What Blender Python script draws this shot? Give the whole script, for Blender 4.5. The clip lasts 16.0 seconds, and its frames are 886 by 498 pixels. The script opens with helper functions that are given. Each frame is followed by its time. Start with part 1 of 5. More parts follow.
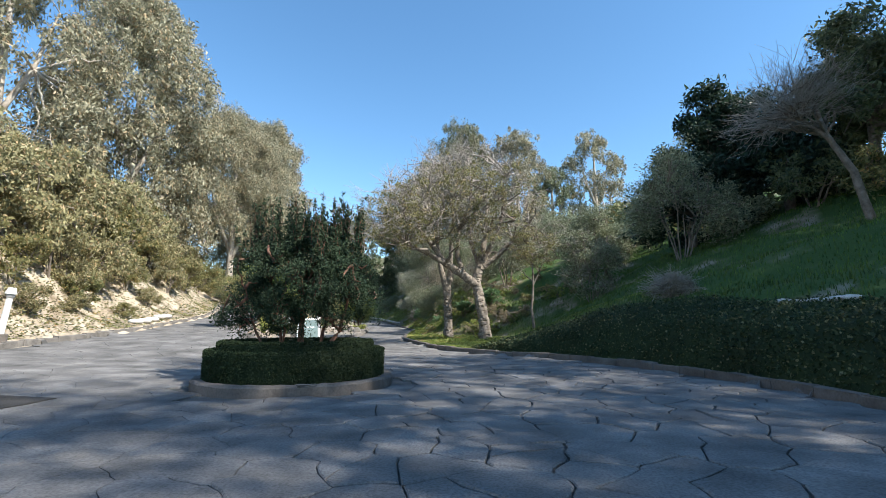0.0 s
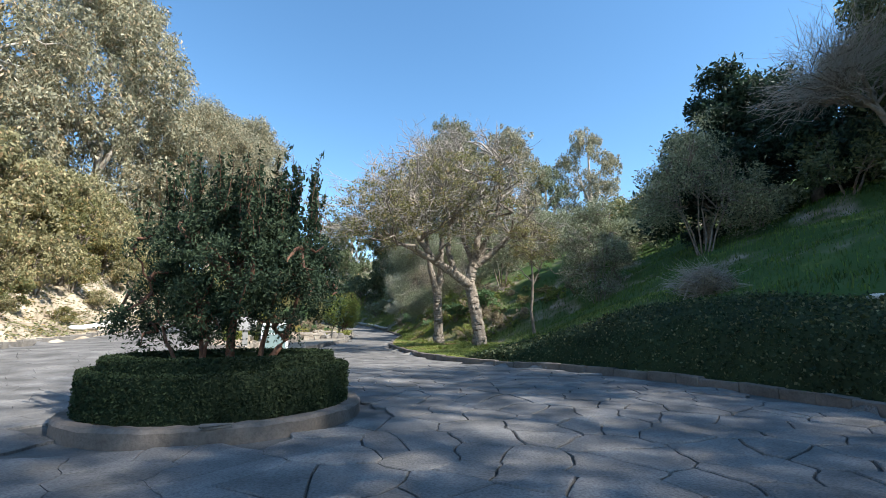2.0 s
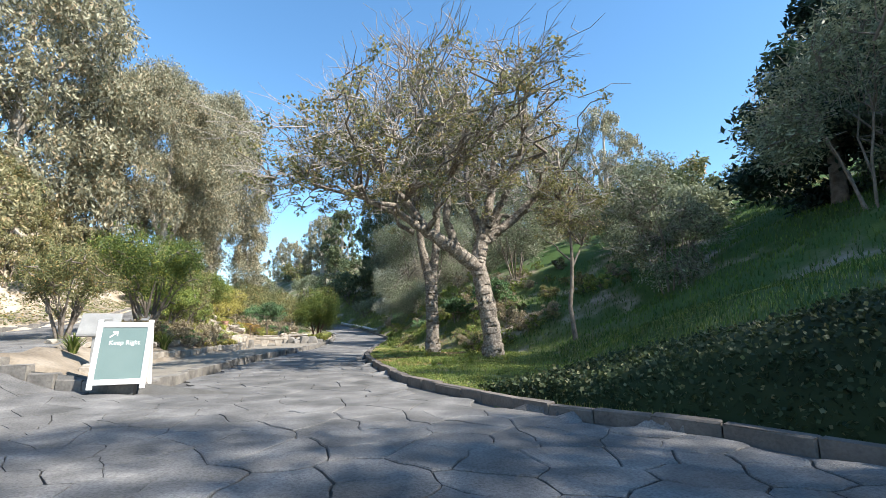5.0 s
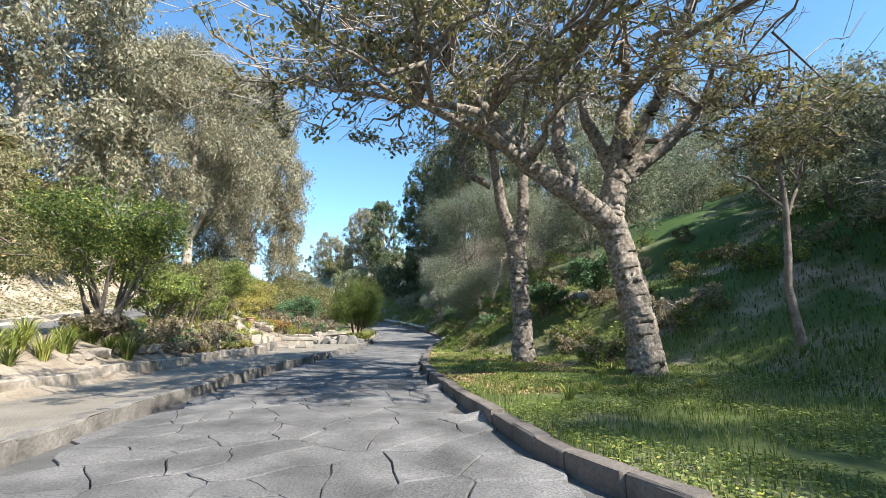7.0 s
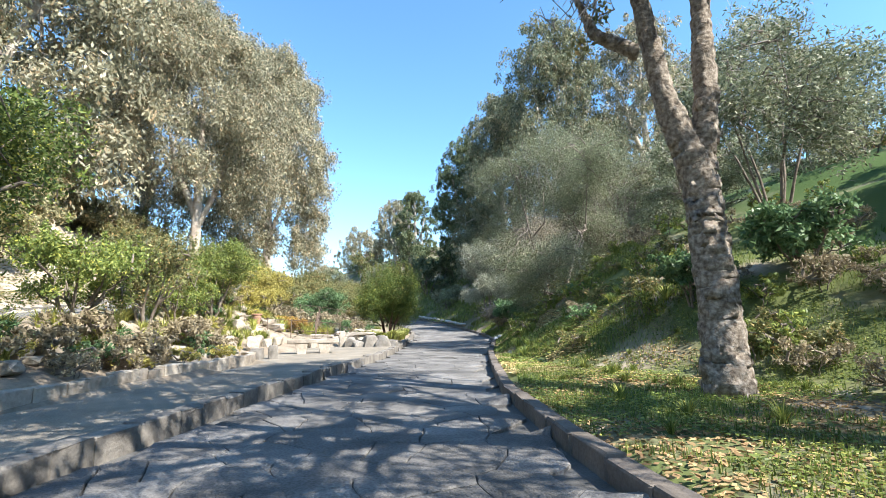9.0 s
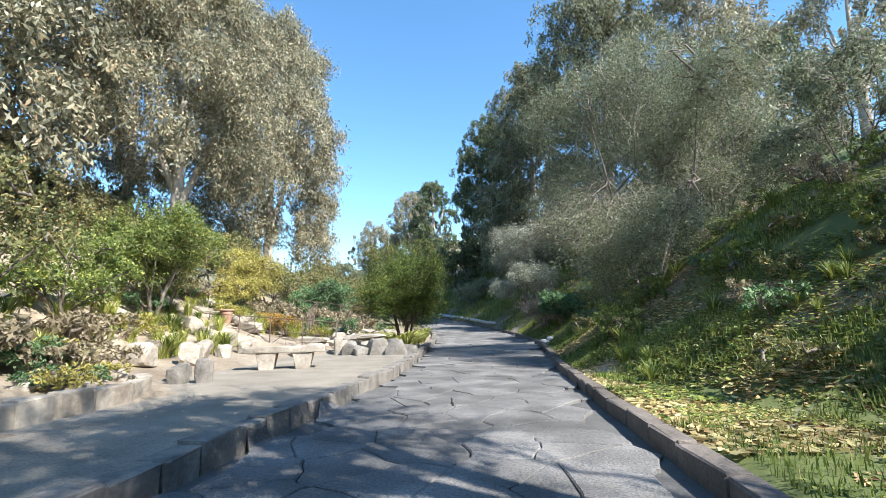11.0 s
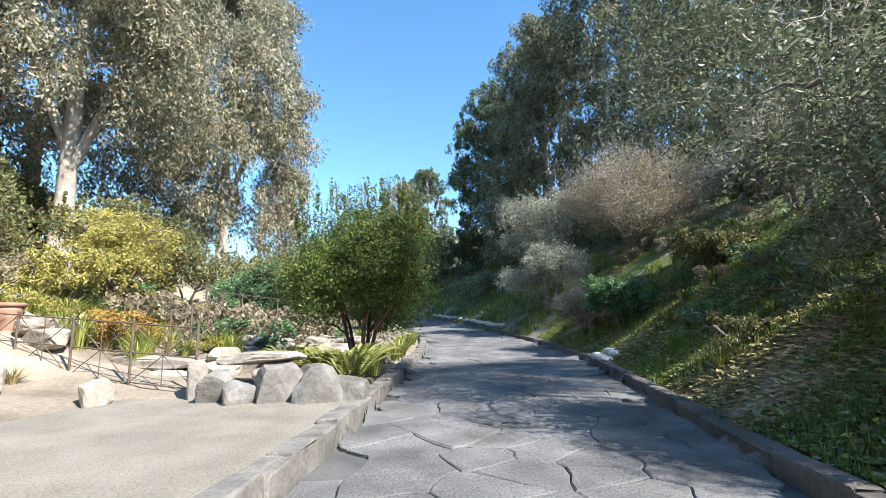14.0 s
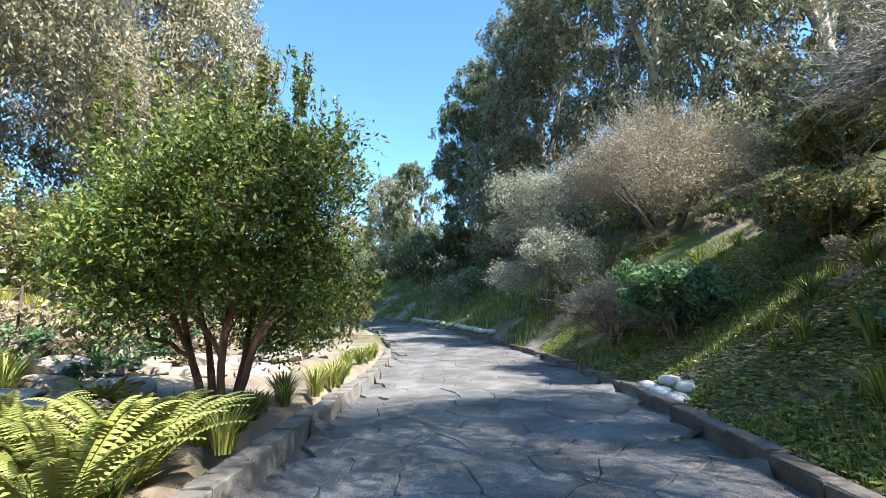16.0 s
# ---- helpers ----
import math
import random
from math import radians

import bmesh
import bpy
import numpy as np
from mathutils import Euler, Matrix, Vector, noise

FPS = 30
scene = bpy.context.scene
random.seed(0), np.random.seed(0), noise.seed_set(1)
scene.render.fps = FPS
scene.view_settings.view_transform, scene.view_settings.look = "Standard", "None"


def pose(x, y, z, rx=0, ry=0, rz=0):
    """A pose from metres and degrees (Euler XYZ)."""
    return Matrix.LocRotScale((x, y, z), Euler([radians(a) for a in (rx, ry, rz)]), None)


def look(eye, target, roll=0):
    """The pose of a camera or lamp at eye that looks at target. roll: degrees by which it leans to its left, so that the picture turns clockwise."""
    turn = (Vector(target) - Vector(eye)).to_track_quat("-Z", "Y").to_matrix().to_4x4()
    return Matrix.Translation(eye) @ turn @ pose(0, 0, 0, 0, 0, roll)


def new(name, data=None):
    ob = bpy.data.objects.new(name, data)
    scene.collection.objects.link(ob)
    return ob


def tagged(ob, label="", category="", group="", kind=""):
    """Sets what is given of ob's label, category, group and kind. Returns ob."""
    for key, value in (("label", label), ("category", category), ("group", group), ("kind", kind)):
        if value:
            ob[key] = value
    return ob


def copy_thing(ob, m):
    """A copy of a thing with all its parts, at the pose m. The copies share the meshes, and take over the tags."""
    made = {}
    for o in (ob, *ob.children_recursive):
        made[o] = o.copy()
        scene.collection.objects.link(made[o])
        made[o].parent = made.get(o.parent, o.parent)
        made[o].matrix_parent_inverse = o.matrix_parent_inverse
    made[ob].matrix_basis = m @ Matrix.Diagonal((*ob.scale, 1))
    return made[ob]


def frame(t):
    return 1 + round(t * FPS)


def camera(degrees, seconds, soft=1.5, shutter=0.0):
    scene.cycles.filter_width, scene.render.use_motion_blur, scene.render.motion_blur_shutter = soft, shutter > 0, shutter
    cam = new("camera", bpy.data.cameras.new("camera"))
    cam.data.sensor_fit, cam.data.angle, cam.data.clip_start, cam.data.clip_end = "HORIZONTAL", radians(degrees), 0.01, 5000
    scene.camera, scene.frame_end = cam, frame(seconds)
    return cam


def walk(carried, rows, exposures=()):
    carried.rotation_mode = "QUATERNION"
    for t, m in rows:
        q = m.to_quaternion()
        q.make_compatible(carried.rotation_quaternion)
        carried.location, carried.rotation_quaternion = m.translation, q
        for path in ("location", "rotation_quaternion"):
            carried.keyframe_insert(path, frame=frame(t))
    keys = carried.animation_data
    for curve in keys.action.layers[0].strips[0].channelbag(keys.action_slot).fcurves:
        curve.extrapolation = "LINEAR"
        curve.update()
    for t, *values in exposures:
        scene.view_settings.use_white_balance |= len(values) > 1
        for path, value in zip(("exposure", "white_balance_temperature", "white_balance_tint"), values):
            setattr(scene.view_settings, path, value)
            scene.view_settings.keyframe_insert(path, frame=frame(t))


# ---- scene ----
cam = camera(87.5, 16.0, soft=0.5)
METRES, EYE, TILT, LEAN, TURN = 45.0, 1.3, 9.0, 0.0, 0.0
ROWS = [
    (0.0, 0.0, 0.0, 0.0, -0.0, 0.0, -0.0),
    (0.5, 0.0001, 0.0121, -0.0018, -0.3, 0.31, 0.25),
    (1.0, 0.0004, 0.0262, -0.0041, -0.55, 0.5, 0.46),
    (1.5, 0.0008, 0.0431, -0.007, -0.8, 0.53, 0.27),
    (2.0, 0.0013, 0.0631, -0.0101, -1.17, 0.59, 0.12),
    (2.5, 0.0032, 0.086, -0.0134, -1.98, 0.65, -0.03),
    (3.0, 0.0065, 0.1111, -0.0171, -2.96, 0.95, -0.17),
    (3.5, 0.0098, 0.141, -0.0221, -3.43, 0.98, -0.28),
    (6.0, -0.0045, 0.3161, -0.0489, 1.09, 0.59, 0.6),
    (6.5, -0.0143, 0.3525, -0.0545, 2.36, 0.53, 0.85),
    (7.0, -0.024, 0.3903, -0.0599, 3.52, 0.37, 1.15),
    (7.5, -0.0341, 0.4295, -0.0665, 4.56, 0.33, 1.33),
    (8.0, -0.0431, 0.4648, -0.0718, 5.51, 0.26, 1.59),
    (8.5, -0.0519, 0.4992, -0.0777, 6.4, 0.19, 1.86),
    (9.0, -0.0607, 0.534, -0.0833, 7.18, 0.19, 2.09),
    (11.5, -0.1012, 0.7093, -0.1117, 9.48, 0.19, 2.61),
    (12.0, -0.1075, 0.7449, -0.117, 9.54, 0.21, 2.64),
    (12.5, -0.112, 0.7767, -0.1217, 9.53, 0.27, 2.66),
    (13.0, -0.1152, 0.8044, -0.1255, 9.43, 0.28, 2.7),
    (13.5, -0.1181, 0.8313, -0.1299, 9.21, 0.27, 2.73),
    (14.0, -0.1203, 0.8584, -0.1338, 8.92, 0.32, 2.72),
    (14.5, -0.1221, 0.8864, -0.1379, 8.57, 0.42, 2.69),
    (15.0, -0.1235, 0.9148, -0.1411, 8.18, 0.5, 2.65),
    (15.5, -0.1248, 0.9443, -0.1457, 7.83, 0.59, 2.6),
    (16.0, -0.1257, 0.974, -0.1493, 7.53, 0.66, 2.56),
]
walk(cam, [(t, pose(0, 0, EYE, TILT, LEAN, TURN) @ pose(METRES * x, METRES * y, METRES * z, 90 + pitch, roll, yaw)) for t, x, y, z, yaw, pitch, roll in ROWS],
     exposures=[(0.0, 0.84, 6500, 10), (3.5, 0.98, 6500, 10), (6.0, 1.05, 6500, 10), (7.0, 1.04, 6500, 10), (9.0, 1.4, 6500, 10), (12.5, 1.04, 6200, 10), (14.0, 1.2, 6200, 10), (16.0, 1.5, 6350, 10)])
# ---------------------------------------------------------------- world, sun
SUN_ELEV, SUN_FROM = 45.0, (0.86, -0.51)     # degrees; ground direction from which the sun shines
sky_world = bpy.data.worlds.new("sky")
scene.world = sky_world
sky_world.use_nodes = True
wn = sky_world.node_tree
sky = wn.nodes.new("ShaderNodeTexSky")
sky.sky_type, sky.sun_disc = "NISHITA", False
sky.sun_elevation, sky.sun_rotation = radians(SUN_ELEV), math.atan2(SUN_FROM[0], SUN_FROM[1])
sky.air_density, sky.dust_density, sky.ozone_density = 1.0, 0.2, 3.0
deep = wn.nodes.new("ShaderNodeHueSaturation")
deep.inputs["Saturation"].default_value, deep.inputs["Hue"].default_value = 1.14, 0.493
wn.links.new(sky.outputs[0], deep.inputs["Color"])
wn.links.new(deep.outputs[0], wn.nodes["Background"].inputs[0])
wn.nodes["Background"].inputs[1].default_value = 0.15
sun_data = bpy.data.lights.new("sun", "SUN")
sun_data.energy, sun_data.angle, sun_data.color = 5.0, radians(0.55), (1.0, 0.945, 0.865)
sun = new("sun", sun_data)
ce = math.cos(radians(SUN_ELEV))
sv = Vector((SUN_FROM[0], SUN_FROM[1], 0)).normalized() * ce + Vector((0, 0, math.sin(radians(SUN_ELEV))))
sun.matrix_world = look(sv * 120, (0, 0, 0))
rng = np.random.default_rng(7)


# ---------------------------------------------------------------- materials
def mat(name, colors, scale=4.0, rough=0.85, bump=0.3, bump_scale=30.0, spread=0.0, metal=0.0, fine=0.35, spec=0.3):
    """Two-scale mottled surface in object-free world coordinates. colors: two or three base colours."""
    m = bpy.data.materials.new(name)
    m.use_nodes = True
    n, l = m.node_tree.nodes, m.node_tree.links
    b = n["Principled BSDF"]
    b.inputs["Roughness"].default_value, b.inputs["Metallic"].default_value = rough, metal
    b.inputs["Specular IOR Level"].default_value = spec
    geo = n.new("ShaderNodeNewGeometry")
    big, small = n.new("ShaderNodeTexNoise"), n.new("ShaderNodeTexNoise")
    big.inputs["Scale"].default_value, big.inputs["Detail"].default_value = scale, 6.0
    small.inputs["Scale"].default_value, small.inputs["Detail"].default_value = bump_scale, 4.0
    l.new(geo.outputs["Position"], big.inputs["Vector"])
    l.new(geo.outputs["Position"], small.inputs["Vector"])
    ramp = n.new("ShaderNodeValToRGB")
    e = ramp.color_ramp.elements
    e[0].position, e[1].position = 0.32, 0.68
    e[0].color, e[1].color = (*colors[0], 1), (*colors[-1], 1)
    if len(colors) == 3:
        e.new(0.5).color = (*colors[1], 1)
    l.new(big.outputs[0], ramp.inputs[0])
    mix = n.new("ShaderNodeMix")
    mix.data_type, mix.blend_type = "RGBA", "MULTIPLY"
    mix.inputs[0].default_value = fine
    fr = n.new("ShaderNodeValToRGB")
    fr.color_ramp.elements[0].position, fr.color_ramp.elements[1].position = 0.3, 0.6
    fr.color_ramp.elements[0].color = (0.35, 0.35, 0.35, 1)
    l.new(small.outputs[0], fr.inputs[0])
    l.new(ramp.outputs[0], mix.inputs[6])
    l.new(fr.outputs[0], mix.inputs[7])
    out = mix.outputs[2]
    if spread:
        hs = n.new("ShaderNodeHueSaturation")
        info = n.new("ShaderNodeObjectInfo")
        isl = n.new("ShaderNodeMath")
        isl.operation = "ADD"
        l.new(info.outputs["Random"], isl.inputs[0])
        l.new(geo.outputs["Random Per Island"], isl.inputs[1])
        mr = n.new("ShaderNodeMapRange")
        mr.inputs[1].default_value, mr.inputs[2].default_value = 0.0, 2.0
        mr.inputs[3].default_value, mr.inputs[4].default_value = 1 - spread, 1 + spread
        l.new(isl.outputs[0], mr.inputs[0])
        l.new(mr.outputs[0], hs.inputs["Value"])
        l.new(out, hs.inputs["Color"])
        out = hs.outputs[0]
    l.new(out, b.inputs["Base Color"])
    if bump:
        bp = n.new("ShaderNodeBump")
        bp.inputs["Strength"].default_value, bp.inputs["Distance"].default_value = bump, 0.02
        l.new(small.outputs[0], bp.inputs["Height"])
        l.new(bp.outputs[0], b.inputs["Normal"])
    return m


def leaf_mat(name, dark, light, odd=None, gloss=0.5, through_light=0.3):
    """Leaves: each leaf (island) has its own shade between two colours; some light passes through."""
    m = bpy.data.materials.new(name)
    m.use_nodes = True
    n, l = m.node_tree.nodes, m.node_tree.links
    b = n["Principled BSDF"]
    b.inputs["Roughness"].default_value = gloss
    b.inputs["Specular IOR Level"].default_value = 0.35
    geo = n.new("ShaderNodeNewGeometry")
    ramp = n.new("ShaderNodeValToRGB")
    e = ramp.color_ramp.elements
    e[0].color, e[1].color = (*dark, 1), (*light, 1)
    if odd:
        e[1].position = 0.86
        e.new(0.93).color = (*odd, 1)
    l.new(geo.outputs["Random Per Island"], ramp.inputs[0])
    noise_t = n.new("ShaderNodeTexNoise")
    noise_t.inputs["Scale"].default_value = 0.5
    l.new(geo.outputs["Position"], noise_t.inputs["Vector"])
    hs = n.new("ShaderNodeHueSaturation")
    mr = n.new("ShaderNodeMapRange")
    mr.inputs[1].default_value, mr.inputs[2].default_value = 0.3, 0.7
    mr.inputs[3].default_value, mr.inputs[4].default_value = 0.75, 1.25
    l.new(noise_t.outputs[0], mr.inputs[0])
    l.new(mr.outputs[0], hs.inputs["Value"])
    l.new(ramp.outputs[0], hs.inputs["Color"])
    l.new(hs.outputs[0], b.inputs["Base Color"])
    tr = n.new("ShaderNodeBsdfTranslucent")
    l.new(hs.outputs[0], tr.inputs["Color"])
    mx = n.new("ShaderNodeMixShader")
    mx.inputs[0].default_value = through_light
    l.new(b.outputs[0], mx.inputs[1])
    l.new(tr.outputs[0], mx.inputs[2])
    l.new(mx.outputs[0], n["Material Output"].inputs["Surface"])
    return m


M_SOIL = mat("dry_soil", [(0.16, 0.11, 0.07), (0.26, 0.19, 0.12), (0.34, 0.26, 0.17)], 1.2, 0.95, 0.6, 18)
M_ROADBED = mat("road_mortar", [(0.09, 0.088, 0.083), (0.15, 0.147, 0.14)], 2.0, 0.95, 0.5, 40)
M_PAVE = mat("paving_stone", [(0.115, 0.113, 0.108), (0.175, 0.17, 0.163), (0.255, 0.247, 0.235)], 1.3, 0.85, 0.9, 38, 0.2, fine=0.6)
M_ASPHALT = mat("asphalt", [(0.035, 0.034, 0.033), (0.07, 0.068, 0.065)], 3.0, 0.95, 0.5, 60)
M_KERB = mat("kerb_stone", [(0.15, 0.14, 0.127), (0.275, 0.255, 0.225)], 3.0, 0.9, 0.6, 22, 0.15)
M_CONC = mat("dark_kerb_concrete", [(0.12, 0.105, 0.09), (0.22, 0.19, 0.165)], 2.0, 0.9, 0.5, 25)
M_SAND = mat("decomposed_granite", [(0.235, 0.21, 0.17), (0.33, 0.297, 0.243)], 1.5, 0.95, 0.7, 45, fine=0.5)
M_ROCK = mat("sandstone_rock", [(0.25, 0.21, 0.165), (0.38, 0.335, 0.275), (0.48, 0.435, 0.365)], 2.0, 0.9, 0.7, 14, 0.15)
M_DARKROCK = mat("grey_rock", [(0.15, 0.138, 0.12), (0.29, 0.27, 0.24)], 2.5, 0.9, 0.7, 14, 0.15)
M_BARK = mat("grey_bark", [(0.14, 0.115, 0.09), (0.28, 0.24, 0.2)], 5.0, 0.95, 0.9, 25)
M_CORK = mat("flaky_pale_bark", [(0.12, 0.095, 0.075), (0.24, 0.205, 0.165), (0.4, 0.355, 0.3)], 15.0, 0.95, 1.0, 24)
M_EUCBARK = mat("white_eucalyptus_bark", [(0.36, 0.3, 0.24), (0.62, 0.56, 0.48)], 1.5, 0.8, 0.4, 12)
M_TWIG = mat("pale_twig", [(0.3, 0.26, 0.22), (0.46, 0.42, 0.37)], 6.0, 0.9, 0.4, 30)
M_REDBARK = mat("reddish_bark", [(0.12, 0.06, 0.04), (0.22, 0.12, 0.08)], 6.0, 0.9, 0.6, 30)
M_WHITE = mat("white_paint", [(0.72, 0.72, 0.7), (0.82, 0.82, 0.8)], 3.0, 0.5, 0.1, 60, fine=0.1)
M_BOARD = mat("pale_green_board", [(0.15, 0.215, 0.203), (0.17, 0.235, 0.22)], 2.0, 0.4, 0.05, 60, fine=0.08)
M_GREYPAINT = mat("grey_painted_metal", [(0.26, 0.26, 0.25), (0.33, 0.33, 0.315)], 4.0, 0.5, 0.1, 40, fine=0.15)
M_IRON = mat("brown_iron", [(0.13, 0.095, 0.075), (0.22, 0.165, 0.13)], 8.0, 0.7, 0.2, 60, metal=0.2)
M_CLAY = mat("terracotta", [(0.34, 0.19, 0.13), (0.46, 0.28, 0.2)], 4.0, 0.85, 0.3, 40, fine=0.25)
M_BAG = mat("sandbag_cloth", [(0.55, 0.53, 0.49), (0.72, 0.7, 0.66)], 3.0, 0.9, 0.4, 40, 0.1)

L_EUC = leaf_mat("eucalyptus_leaf", (0.14, 0.14, 0.085), (0.47, 0.44, 0.3), (0.48, 0.36, 0.22))
L_EUCDARK = leaf_mat("dark_eucalyptus_leaf", (0.0525, 0.075, 0.0375), (0.195, 0.225, 0.106))
L_EUCMID = leaf_mat("dull_eucalyptus_leaf", (0.07, 0.085, 0.045), (0.3, 0.31, 0.19), (0.34, 0.27, 0.16))
L_OLIVE = leaf_mat("olive_leaf", (0.09, 0.115, 0.06), (0.37, 0.395, 0.25))
L_SILVER = leaf_mat("silvery_olive_leaf", (0.17, 0.19, 0.13), (0.52, 0.53, 0.42))
L_OAK = leaf_mat("cork_oak_leaf", (0.105, 0.12, 0.0438), (0.36, 0.33, 0.15), (0.45, 0.33, 0.15), through_light=0.45)
L_DARK = leaf_mat("dark_evergreen_leaf", (0.012, 0.03, 0.018), (0.05, 0.085, 0.05))
L_PLANTER = leaf_mat("planter_shrub_leaf", (0.02, 0.04, 0.022), (0.065, 0.1, 0.052), gloss=0.85)
L_HEDGE = leaf_mat("hedge_leaf", (0.014, 0.03, 0.012), (0.05, 0.075, 0.03), gloss=0.85)
L_IVY = leaf_mat("ivy_leaf", (0.015, 0.035, 0.015), (0.08, 0.11, 0.045), (0.2, 0.2, 0.1), gloss=0.6)
L_GREEN = leaf_mat("bright_shrub_leaf", (0.085, 0.135, 0.035), (0.27, 0.325, 0.085), (0.44, 0.43, 0.1))
L_YELLOW = leaf_mat("yellow_green_leaf", (0.26, 0.24, 0.06), (0.56, 0.49, 0.15))
L_BLUEGREEN = leaf_mat("broad_green_leaf", (0.06, 0.125, 0.055), (0.2, 0.315, 0.14))
# hill grass: deeper green, with the hill's shade put into the colour
L_SHADEGRASS = leaf_mat("shaded_hillside_grass_blade", (0.035, 0.08, 0.016), (0.12, 0.2, 0.036))
L_BRUSH = leaf_mat("brown_brush_leaf", (0.18, 0.145, 0.09), (0.46, 0.395, 0.26))
L_SHRUB = leaf_mat("hillside_shrub_leaf", (0.075, 0.0975, 0.0375), (0.3, 0.3, 0.125), (0.45, 0.3, 0.125))
L_CLIFF = leaf_mat("cliff_shrub_leaf", (0.12, 0.125, 0.06), (0.44, 0.4, 0.21), (0.5, 0.36, 0.2))
L_MYRTLE = leaf_mat("dense_shrub_leaf", (0.04, 0.075, 0.02), (0.19, 0.255, 0.06), (0.42, 0.41, 0.08))
L_RUST = leaf_mat("rust_orange_leaf", (0.3, 0.2, 0.06), (0.6, 0.36, 0.1))
L_GRASS = leaf_mat("grass_blade", (0.07, 0.11, 0.026), (0.24, 0.31, 0.065), (0.42, 0.38, 0.15))
L_SEDGE = leaf_mat("yellow_sedge_blade", (0.195, 0.24, 0.05), (0.6, 0.6, 0.175))
L_DRY = leaf_mat("dry_grass_blade", (0.33, 0.24, 0.112), (0.6, 0.555, 0.275))
L_LITTER = leaf_mat("fallen_leaf", (0.18, 0.105, 0.05), (0.57, 0.405, 0.2), gloss=0.8, through_light=0.05)


# ---------------------------------------------------------------- helpers of this scene
def mesh_object(name, verts, faces, material, parent=None, smooth=False):
    me = bpy.data.meshes.new(name)
    if isinstance(faces, np.ndarray):
        k = faces.shape[1]
        me.vertices.add(len(verts))
        me.vertices.foreach_set("co", np.asarray(verts, np.float32).ravel())
        me.loops.add(faces.size)
        me.loops.foreach_set("vertex_index", faces.astype(np.int32).ravel())
        me.polygons.add(len(faces))
        me.polygons.foreach_set("loop_start", np.arange(0, faces.size, k, dtype=np.int32))
        me.update(calc_edges=True)
    else:
        me.from_pydata([tuple(v) for v in verts], [], faces)
    if smooth:
        me.shade_smooth()
    me.materials.append(material)
    ob = new(name, me)
    if parent:
        ob.parent = parent
    return ob


def part(name, bm, material, parent, label="", smooth=False):
    me = bpy.data.meshes.new(name)
    bm.to_mesh(me)
    bm.free()
    if smooth:
        me.shade_smooth()
    me.materials.append(material)
    ob = new(name, me)
    ob.parent = parent
    if label:
        ob["label"] = label
    return ob


def thing(name, at, label, category, group="", kind=""):
    ob = new(name)
    ob.location = at
    return tagged(ob, label, category, group, kind)


def block(bm, size, m=None, bevel=0.0):
    made = bmesh.ops.create_cube(bm, size=1.0, matrix=(m or Matrix()) @ Matrix.Diagonal((*size, 1)))
    if bevel:
        edges = {e for v in made["verts"] for e in v.link_edges}
        bmesh.ops.bevel(bm, geom=list(edges), offset=bevel, segments=2, affect="EDGES", profile=0.6)


def tubes(paths, sides=7, rough=0.0):
    """Tapered tubes along polylines: paths of (points n x 3, radii n). Returns verts, quad faces."""
    vs, fs, base = [], [], 0
    ang = np.arange(sides) * 2 * np.pi / sides
    for pts, rad in paths:
        pts, rad = np.asarray(pts, float), np.asarray(rad, float)
        tang = np.gradient(pts, axis=0)
        tang /= np.linalg.norm(tang, axis=1)[:, None] + 1e-9
        up = np.where(np.abs(tang[:, 2:3]) > 0.9, [[1.0, 0, 0]], [[0, 0, 1.0]])
        a = np.cross(tang, up)
        a /= np.linalg.norm(a, axis=1)[:, None] + 1e-9
        b = np.cross(tang, a)
        plates = 1.0
        if rough:
            grid = rng.normal(0, 1, (len(pts) // 4 + 20, sides // 2 + 1))
            shift = rng.integers(0, 60, sides // 2 + 1)[np.arange(sides) // 2]
            plates = 1 + rough * grid[np.minimum((np.arange(len(pts))[:, None] + shift[None]) // 4, len(grid) - 1), np.arange(sides)[None] // 2]
        ring = pts[:, None] + (rad[:, None] * plates)[..., None] * (np.cos(ang)[None, :, None] * a[:, None] + np.sin(ang)[None, :, None] * b[:, None])
        vs.append(ring.reshape(-1, 3))
        n = len(pts)
        i, j = np.meshgrid(np.arange(n - 1), np.arange(sides), indexing="ij")
        q = np.stack([i * sides + j, i * sides + (j + 1) % sides, (i + 1) * sides + (j + 1) % sides, (i + 1) * sides + j], -1).reshape(-1, 4)
        fs.append(q + base)
        base += n * sides
    return np.concatenate(vs), np.concatenate(fs)


def bend(a, b, sag=0.15, n=6, wobble=0.08):
    """A crooked line from a to b."""
    a, b = np.asarray(a, float), np.asarray(b, float)
    t = np.linspace(0, 1, n)[:, None]
    p = a + (b - a) * t
    length = np.linalg.norm(b - a)
    p += rng.normal(0, wobble * length / n, p.shape) * np.sin(np.pi * t) * 2
    p[:, 2] += (sag * length * np.sin(np.pi * t))[:, 0]
    p[0], p[-1] = a, b
    return p


